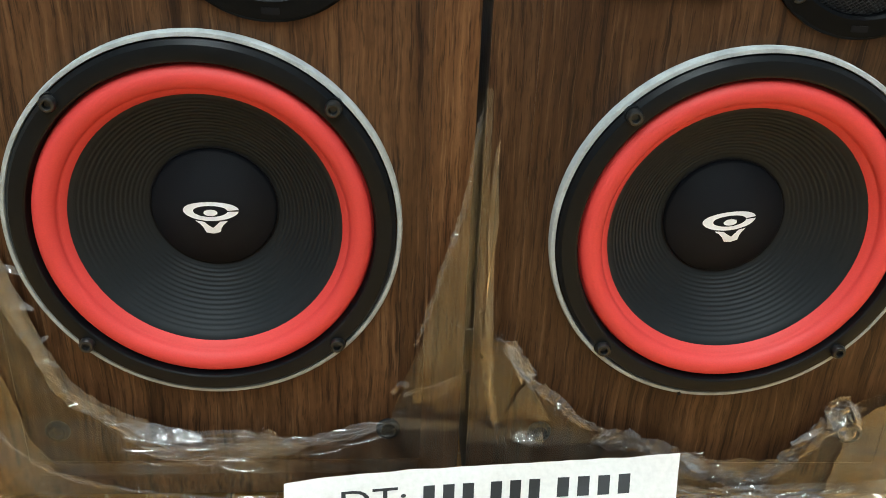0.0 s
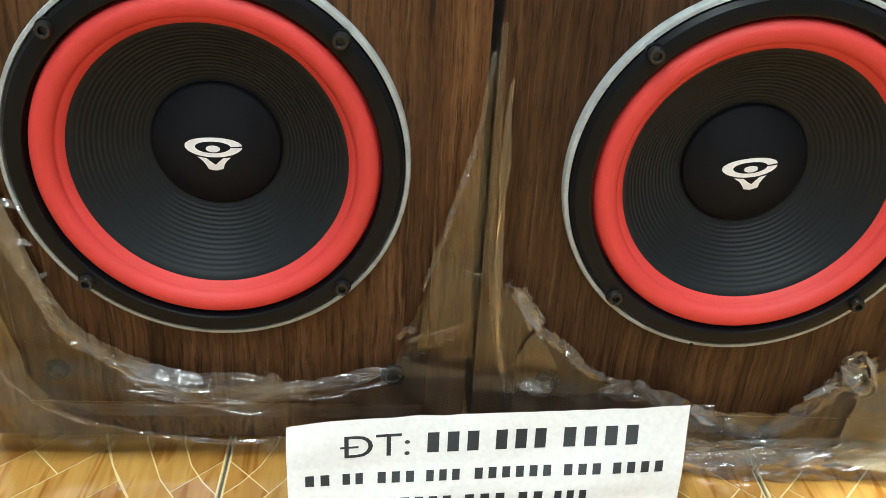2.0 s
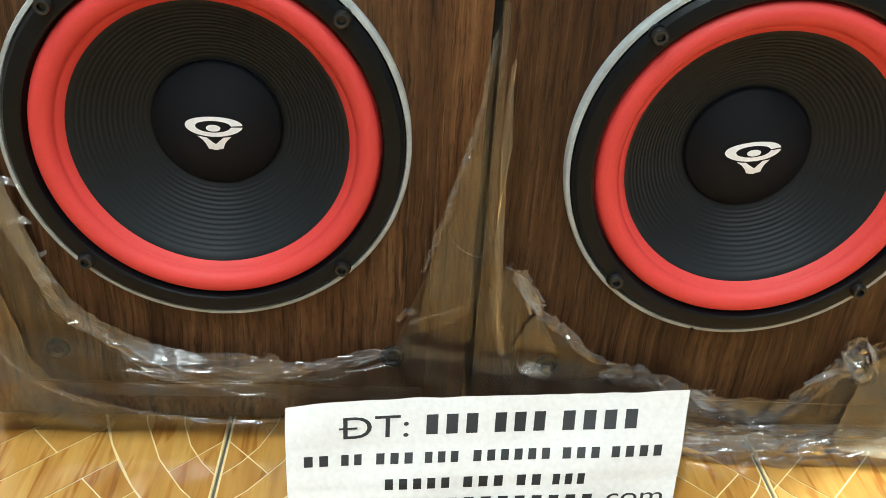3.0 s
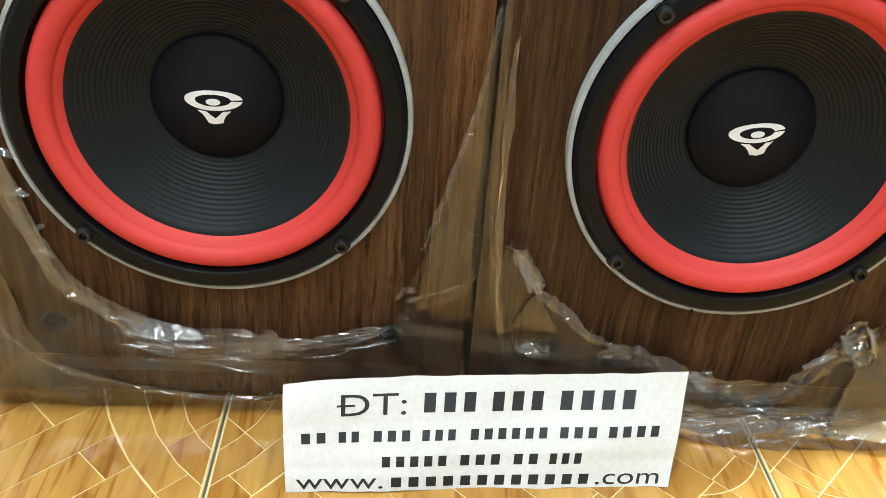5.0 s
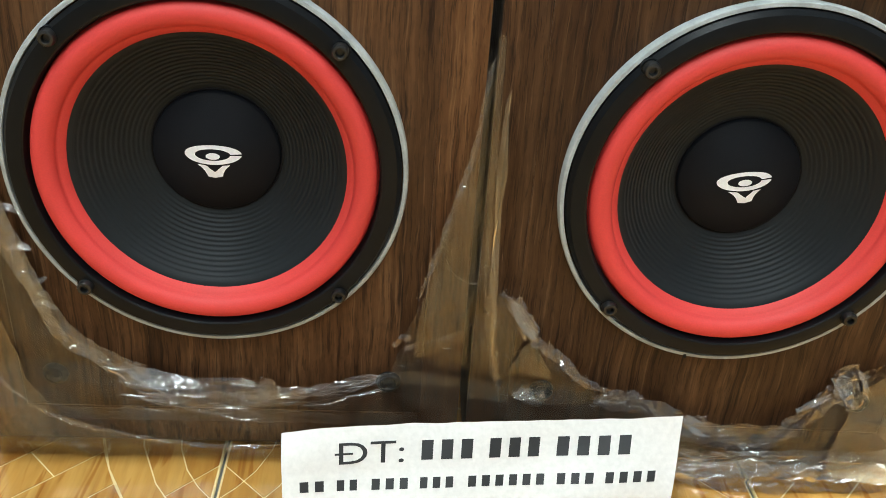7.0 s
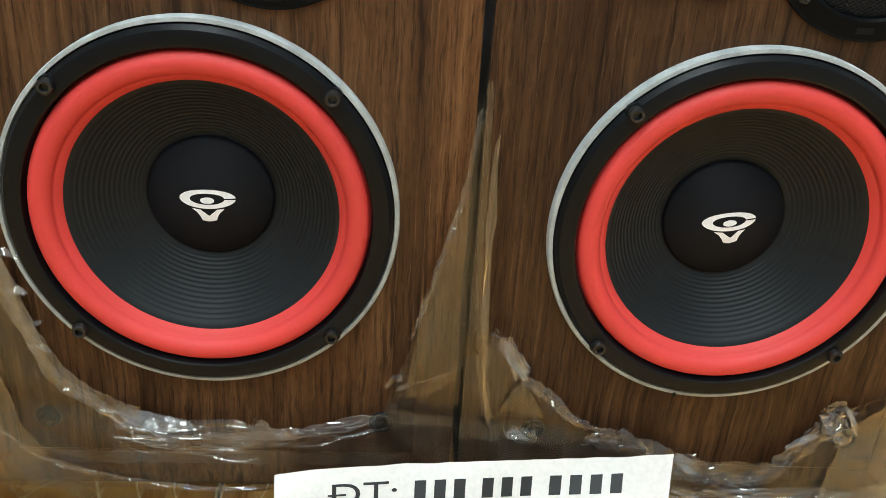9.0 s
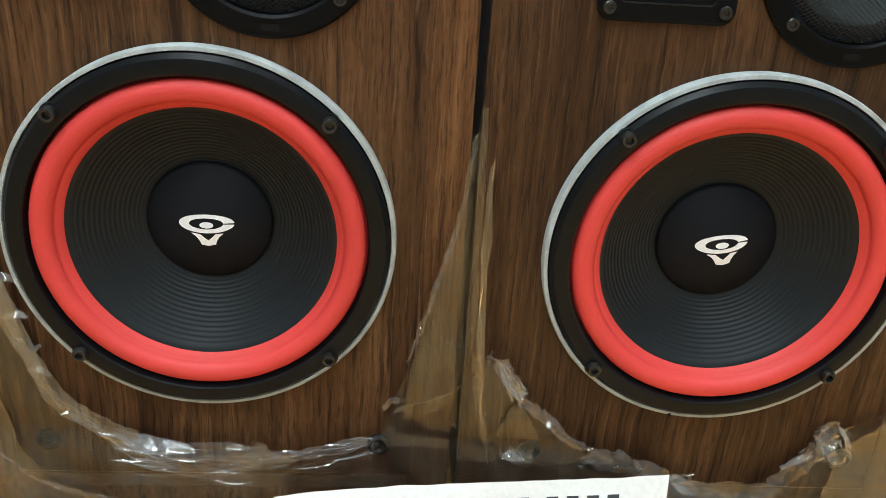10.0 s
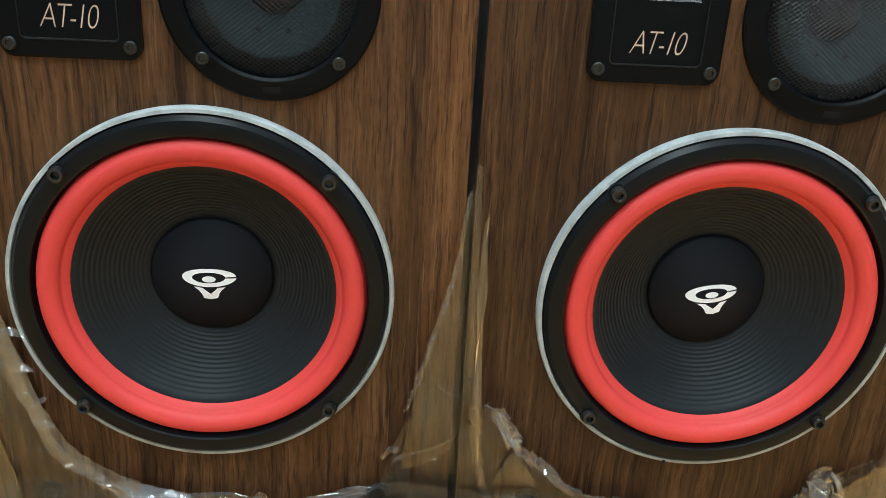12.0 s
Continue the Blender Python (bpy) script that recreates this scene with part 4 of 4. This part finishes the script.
wrap("bunched clear plastic film round the foot of the loudspeaker", film_sheet("film", EDGE_R, -0.0085, 51.0, 0.015), [
    film_fold("fold", [(0.014, YR, 0.310), (0.014, YR, 0.230), (0.017, YR, 0.160), (0.021, YR, 0.110), (0.030, YR, 0.060)], 0.005, 0.0005, 52, 0.0160, 0.0020),
    film_fold("fold", [(0.030, YR, 0.160), (0.040, YR, 0.142), (0.050, YR, 0.124)], 0.010, 0.0014, 60),
    film_fold("fold", [(0.046, YR, 0.128), (0.055, YR, 0.119), (0.072, YR, 0.107), (0.090, YR, 0.088), (0.115, YR, 0.077)], 0.008, 0.0011, 62),
    film_fold("fold", [(0.040, YR, 0.078), (0.050, YR, 0.072), (0.062, YR, 0.070)], 0.009, 0.0009, 66, 0.0050, 0.0040),
    film_fold("fold", [(0.100, YR, 0.070), (0.130, YR, 0.069), (0.160, YR, 0.056), (0.200, YR, 0.038), (0.235, YR, 0.028)], 0.015, 0.0012, 72, 0.0036, 0.0024),
    film_fold("fold", [(0.225, YR, 0.027), (0.250, YR, 0.036), (0.268, YR, 0.055), (0.285, YR, 0.080), (0.300, YR, 0.098)], 0.013, 0.0013, 82, 0.0034, 0.0024),
    film_fold("fold", [(0.284, YR, 0.100), (0.298, YR, 0.090), (0.310, YR, 0.072)], 0.024, 0.0018, 92, 0.0040, 0.0036),
    film_fold("fold", [(0.165, YR - 0.008, 0.027), (0.215, YR - 0.012, 0.020), (0.270, YR - 0.012, 0.022), (0.312, YR - 0.010, 0.027)], 0.014, 0.0012, 102, 0.0110, 0.0016),
    film_fold("fold", [(0.165, YR - 0.014, 0.013), (0.230, YR - 0.018, 0.010), (0.300, YR - 0.018, 0.012), (0.366, YR - 0.014, 0.014)], 0.019, 0.0016, 112, 0.0060, 0.0034),
    film_sheet("fold", [(0.286, 0.020), (0.296, 0.060), (0.306, 0.088), (0.328, 0.108), (0.372, 0.130)], -0.014, 124.0, 0.016, FILM_LAYERS),
    film_ribbon("fold", [(0.0065, -0.014, 0.345), (0.0085, -0.014, 0.270), (0.0115, -0.014, 0.200), (0.0150, -0.014, 0.150), (0.0225, -0.014, 0.100), (0.034, -0.014, 0.060)], (0.004, 0.006, 0.008, 0.008, 0.008), 0, 125, FILM),
    film_ribbon("fold", [(0.0310, YR, 0.155), (0.0385, YR, 0.141), (0.0440, YR, 0.133), (0.0490, YR, 0.125)], (0.004, 0.008, 0.007, 0.004), 46, 126, FILM_PALE, 0.0015),
    film_ribbon("fold", [(0.0400, YR, 0.0715), (0.0470, YR, 0.0735), (0.0550, YR, 0.0750)], (0.003, 0.008, 0.007), 48, 127, FILM_PALE, 0.0015),
    film_flap("fold", [(0.048, YR, 0.127), (0.031, YR, 0.090), (0.068, YR, 0.088)], 0.004, 128, FILM_LAYERS),
    film_ribbon("fold", [(0.281, YR, 0.098), (0.290, YR - 0.002, 0.087), (0.300, YR - 0.003, 0.078), (0.309, YR, 0.073)], (0.003, 0.010, 0.011, 0.005), 46, 129, FILM_PALE, 0.0015),
    film_ribbon("fold", [(0.300, YR, 0.104), (0.308, YR - 0.002, 0.093), (0.3145, YR - 0.002, 0.078)], (0.004, 0.007, 0.003), 44, 130, FILM_PALE, 0.0015),
    film_ribbon("fold", [(0.262, YR, 0.064), (0.273, YR - 0.001, 0.073), (0.283, YR, 0.078)], (0.003, 0.006, 0.003), 40, 131, FILM_PALE, 0.0012),
    film_ribbon("fold", [(0.175, YR, 0.055), (0.186, YR, 0.047), (0.200, YR, 0.039)], (0.008, 0.012, 0.004), 40, 132, FILM_PALE, 0.0015),
    film_ribbon("fold", [(0.200, -0.024, 0.0265), (0.245, -0.025, 0.0275), (0.300, -0.024, 0.0290)], (0.002, 0.005, 0.006), 40, 133, FILM_PALE, 0.0015),
    film_ribbon("fold", [(0.172, YR - 0.002, 0.041), (0.220, YR - 0.002, 0.0415), (0.262, YR - 0.002, 0.042)], (0.020, 0.020, 0.014), 0, 134, FILM_MILKY, 0.0003),
    film_ribbon("fold", [(0.183, -0.030, 0.0045), (0.198, -0.031, 0.0030), (0.213, -0.033, 0.0016)], (0.0012, 0.0020, 0.0006), 45, 135),
    # hem at the corner, the bright floor's reflection painted in as haze
    film_ribbon("fold", [(0.292, -0.031, 0.020), (0.315, -0.032, 0.0215), (0.345, -0.033, 0.0225), (0.380, -0.033, 0.0225)], (0.010, 0.024, 0.028, 0.028), 44, 137, FILM_HEM, 0.0005),
    film_roll("fold", 0.160, 0.372, 136, FILM_PALE),
], [
    film_creases("pleats", [(0.022, YR, 0.165), (0.034, YR, 0.155), (0.044, YR, 0.136), (0.055, YR, 0.119), (0.072, YR, 0.107), (0.090, YR, 0.088), (0.115, YR, 0.077)], 0.006, 75, 211, (0.002, 0.006), 0.5),
    film_creases("pleats", [(0.033, YR, 0.153), (0.040, YR, 0.140), (0.047, YR, 0.128)], 0.007, 16, 312, (0.008, 0.020), 0.25, 4.2),
    film_creases("pleats", [(0.284, YR, 0.098), (0.298, YR, 0.088), (0.310, YR, 0.072)], 0.014, 8, 316, (0.008, 0.016), 0.2, 2.4),
    film_creases("pleats", [(0.100, YR, 0.070), (0.130, YR, 0.066), (0.190, YR, 0.040)], 0.012, 12, 314, (0.006, 0.014), 0.6, 2.6),
    film_creases("pleats", [(0.170, YR - 0.020, 0.016), (0.230, YR - 0.024, 0.013), (0.310, YR - 0.024, 0.016)], 0.012, 7, 318, (0.008, 0.020), 0.4, 2.8),
    film_creases("pleats", [(0.044, YR, 0.076), (0.058, YR, 0.070)], 0.004, 4, 319, (0.008, 0.014), 0.3, 3.5),
    film_creases("pleats", [(0.036, YR, 0.150), (0.046, YR, 0.130)], 0.006, 22, 212, (0.004, 0.009), 0.3),
    film_creases("pleats", [(0.014, YR, 0.200), (0.018, YR, 0.150), (0.026, YR, 0.100), (0.040, YR, 0.070)], 0.020, 8, 213, (0.004, 0.014), 0.4),
    film_creases("pleats", [(0.105, YR, 0.072), (0.130, YR, 0.069), (0.165, YR, 0.052), (0.200, YR, 0.038), (0.235, YR, 0.028)], 0.014, 50, 214, (0.003, 0.011), 0.9),
    film_creases("pleats", [(0.225, YR, 0.027), (0.250, YR, 0.036), (0.268, YR, 0.055), (0.285, YR, 0.080)], 0.011, 70, 215, (0.003, 0.009), 0.5),
    film_creases("pleats", [(0.282, YR, 0.100), (0.298, YR, 0.090), (0.312, YR, 0.072)], 0.018, 26, 216, (0.004, 0.010), 0.3),
    film_creases("pleats", [(0.165, YR - 0.012, 0.026), (0.215, YR - 0.015, 0.021), (0.270, YR - 0.015, 0.022), (0.312, YR - 0.013, 0.027)], 0.014, 90, 217, (0.006, 0.026), 0.25),
    film_creases("pleats", [(0.165, YR - 0.018, 0.014), (0.230, YR - 0.022, 0.011), (0.300, YR - 0.022, 0.013), (0.366, YR - 0.018, 0.016)], 0.014, 30, 218, (0.004, 0.013), 0.7),
])


# ---- the floor: printed tiles, last ----
SIZE, JOINT = 0.415, 0.0022
Y0, Y1 = -0.210, 0.205
STRIPS = [0.348 - 0.0525 * k for k in range(-8, 14)]


def clip(poly, f, arc=None):
    """The part of a polygon where f is positive; along an arc (centre, radius) the cut is rounded."""
    out, cuts = [], []
    for a, b in zip(poly, poly[1:] + poly[:1]):
        fa, fb = f(a), f(b)
        if fa > 0:
            out.append(a)
        if fa * fb < 0:
            t = fa / (fa - fb)
            c = (a[0] + (b[0] - a[0]) * t, a[1] + (b[1] - a[1]) * t)
            cuts.append((len(out), fa > 0))
            out.append(c)
    if arc and len(cuts) == 2 and len(out) > 2:
        i = next(k for k, leaving in cuts if leaving)
        p, q = out[i], out[(i + 1) % len(out)]
        (cx, cy), r = arc
        r = math.hypot(p[0] - cx, p[1] - cy)
        extra = []
        for k in range(1, 8):
            x, y = p[0] + (q[0] - p[0]) * k / 8 - cx, p[1] + (q[1] - p[1]) * k / 8 - cy
            s = r / max(1e-9, math.hypot(x, y))
            extra.append((cx + x * s, cy + y * s))
        out[i + 1:i + 1] = extra
    return out


def dense(poly, step=0.006):
    out = []
    for a, b in zip(poly, poly[1:] + poly[:1]):
        n = max(1, int(math.hypot(b[0] - a[0], b[1] - a[1]) / step))
        out += [(a[0] + (b[0] - a[0]) * k / n, a[1] + (b[1] - a[1]) * k / n) for k in range(n)]
    return out


def tile_pieces():
    """The printed planks of one tile: diagonal strips, cut by arcs, in the tile's own (u, y)."""
    gap = 0.0008
    bend = 0.0006
    m = 0.0030
    frame_poly = [(m, Y0 + m), (SIZE - m, Y0 + m), (SIZE - m, Y1 - m), (m, Y1 - m)]
    arcs = [((-0.1794, 0.102), 0.2944), ((-0.128, 0.063), 0.2037), ((-0.077, 0.028), 0.1170)]
    small = ((SIZE - 0.060, -0.028), 0.0617)
    dist = lambda p, c: math.hypot(p[0] - c[0][0], p[1] - c[0][1]) - c[1]
    rng = random.Random(5)
    pieces = []

    def band(poly, lo, hi):
        p = clip(poly, lambda q: q[0] + q[1] - lo - gap)
        return clip(p, lambda q: hi - gap - q[0] - q[1]) if len(p) > 2 else []
    outer = clip(dense(frame_poly), lambda q: dist(q, arcs[0]) - bend, arcs[0])
    for k in range(len(STRIPS) - 1):
        hi, lo = STRIPS[k], STRIPS[k + 1]
        strip = band(dense(frame_poly), lo, hi)
        if len(strip) < 3:
            continue
        if abs(hi - 0.138) < 0.002 or abs(hi - 0.033) < 0.002:
            cuts = [0.16, -0.05, -0.35]
        elif abs(hi - 0.348) < 0.002:
            cuts = [0.444, 0.20, 0.02]
        else:
            cuts = [0.02 + 0.3 * rng.random(), -0.25 + 0.15 * rng.random(), 0.37 + 0.1 * rng.random()]
        cuts = sorted(cuts)
        for a, b in zip([-9] + cuts, cuts + [9]):
            p = clip(strip, lambda q: q[0] - q[1] - a - gap)
            p = clip(p, lambda q: b - gap - q[0] + q[1]) if len(p) > 2 else []
            p = dense(p) if len(p) > 2 else []
            p = clip(p, lambda q: dist(q, arcs[0]) - bend, arcs[0]) if len(p) > 2 else []
            if len(p) < 3:
                continue
            near = any(dist(q, small) < 0 and q[0] > small[0][0] for q in p)
            if not near:
                pieces.append(p)
                continue
            half = clip(p, lambda q: small[0][0] - q[0])
            rest = clip(p, lambda q: q[0] - small[0][0])
            for q2 in (half, clip(rest, lambda q: dist(q, small) - bend, small), clip(rest, lambda q: -dist(q, small) - bend, small)):
                if len(q2) > 2:
                    pieces.append(q2)
    for ring, (lines) in enumerate(([-0.068, -0.16, 0.10], [-0.0195, -0.12, 0.14], [-0.0195, -0.10, 0.09])):
        lines = sorted(lines)
        body = clip(dense(frame_poly), lambda q: -dist(q, arcs[ring]) - bend, arcs[ring])
        if ring < 2 and len(body) > 2:
            body = clip(dense(body), lambda q: dist(q, arcs[ring + 1]) - bend, arcs[ring + 1])
        for a, b in zip([-9] + lines, lines + [9]):
            p = band(body, a, b) if len(body) > 2 else []
            if len(p) > 2:
                pieces.append(p)
    return pieces


def plank_mesh(poly, flip):
    top = [((-u if flip else u), y, 0.0) for u, y in poly]
    area = sum(a[0] * b[1] - b[0] * a[1] for a, b in zip(top, top[1:] + top[:1])) / 2
    if area < 0:
        top.reverse()
    k = len(top)
    verts = top + [(x, y, -0.0012) for x, y, z in top]
    faces = [tuple(range(k))] + [(i, k + i, k + (i + 1) % k, (i + 1) % k) for i in range(k)]
    return raw("plank", verts, faces, PLANK, 0)


def floor():
    x0, x1, y0, y1 = ROOM
    ground = tagged(part("floor", boxes("floor", [(x0, x1, y0, y1, -0.06, -0.0025)], GROUT)), "glossy yellow wood-pattern tiled floor", "floor", kind="structure")
    pieces = tile_pieces()
    meshes = {flip: [plank_mesh(p, flip) for p in pieces] for flip in (False, True)}
    xa, xb = 0.0 + JOINT / 2, SIZE - JOINT / 2
    slabs = {False: boxes("tile", [(xa, xb, Y0 + JOINT / 2, Y1 - JOINT / 2, -0.010, -0.0005)], TILE_BASE, 0.0006, 1),
             True: boxes("tile", [(-xb, -xa, Y0 + JOINT / 2, Y1 - JOINT / 2, -0.010, -0.0005)], TILE_BASE, 0.0006, 1)}
    for x, flip in ((-0.181, True), (-0.181, False), (-0.181 + 2 * SIZE, True)):
        t = part("tile", slabs[flip], ground, m=pose(x, 0, 0))
        for me in meshes[flip]:
            part("plank", me, t)
    # tiles out of view, in the colour dimmed against bounce light
    rest = []
    for i in range(-5, 7):
        for j in range(-8, 7):
            if j == 0 and i in (-1, 0, 1):
                continue
            a, b = -0.181 + i * SIZE + JOINT / 2, Y0 + j * SIZE + JOINT / 2
            c, d = min(a + SIZE - JOINT, x1), min(b + SIZE - JOINT, y1)
            a, b = max(a, x0), max(b, y0)
            if c > a and d > b:
                rest.append((a, c, b, d, -0.010, 0.0))
    tagged(part("far_tiles", boxes("far_tiles", rest, FLOOR_DIMMED), ground), kind="stuff")


floor()
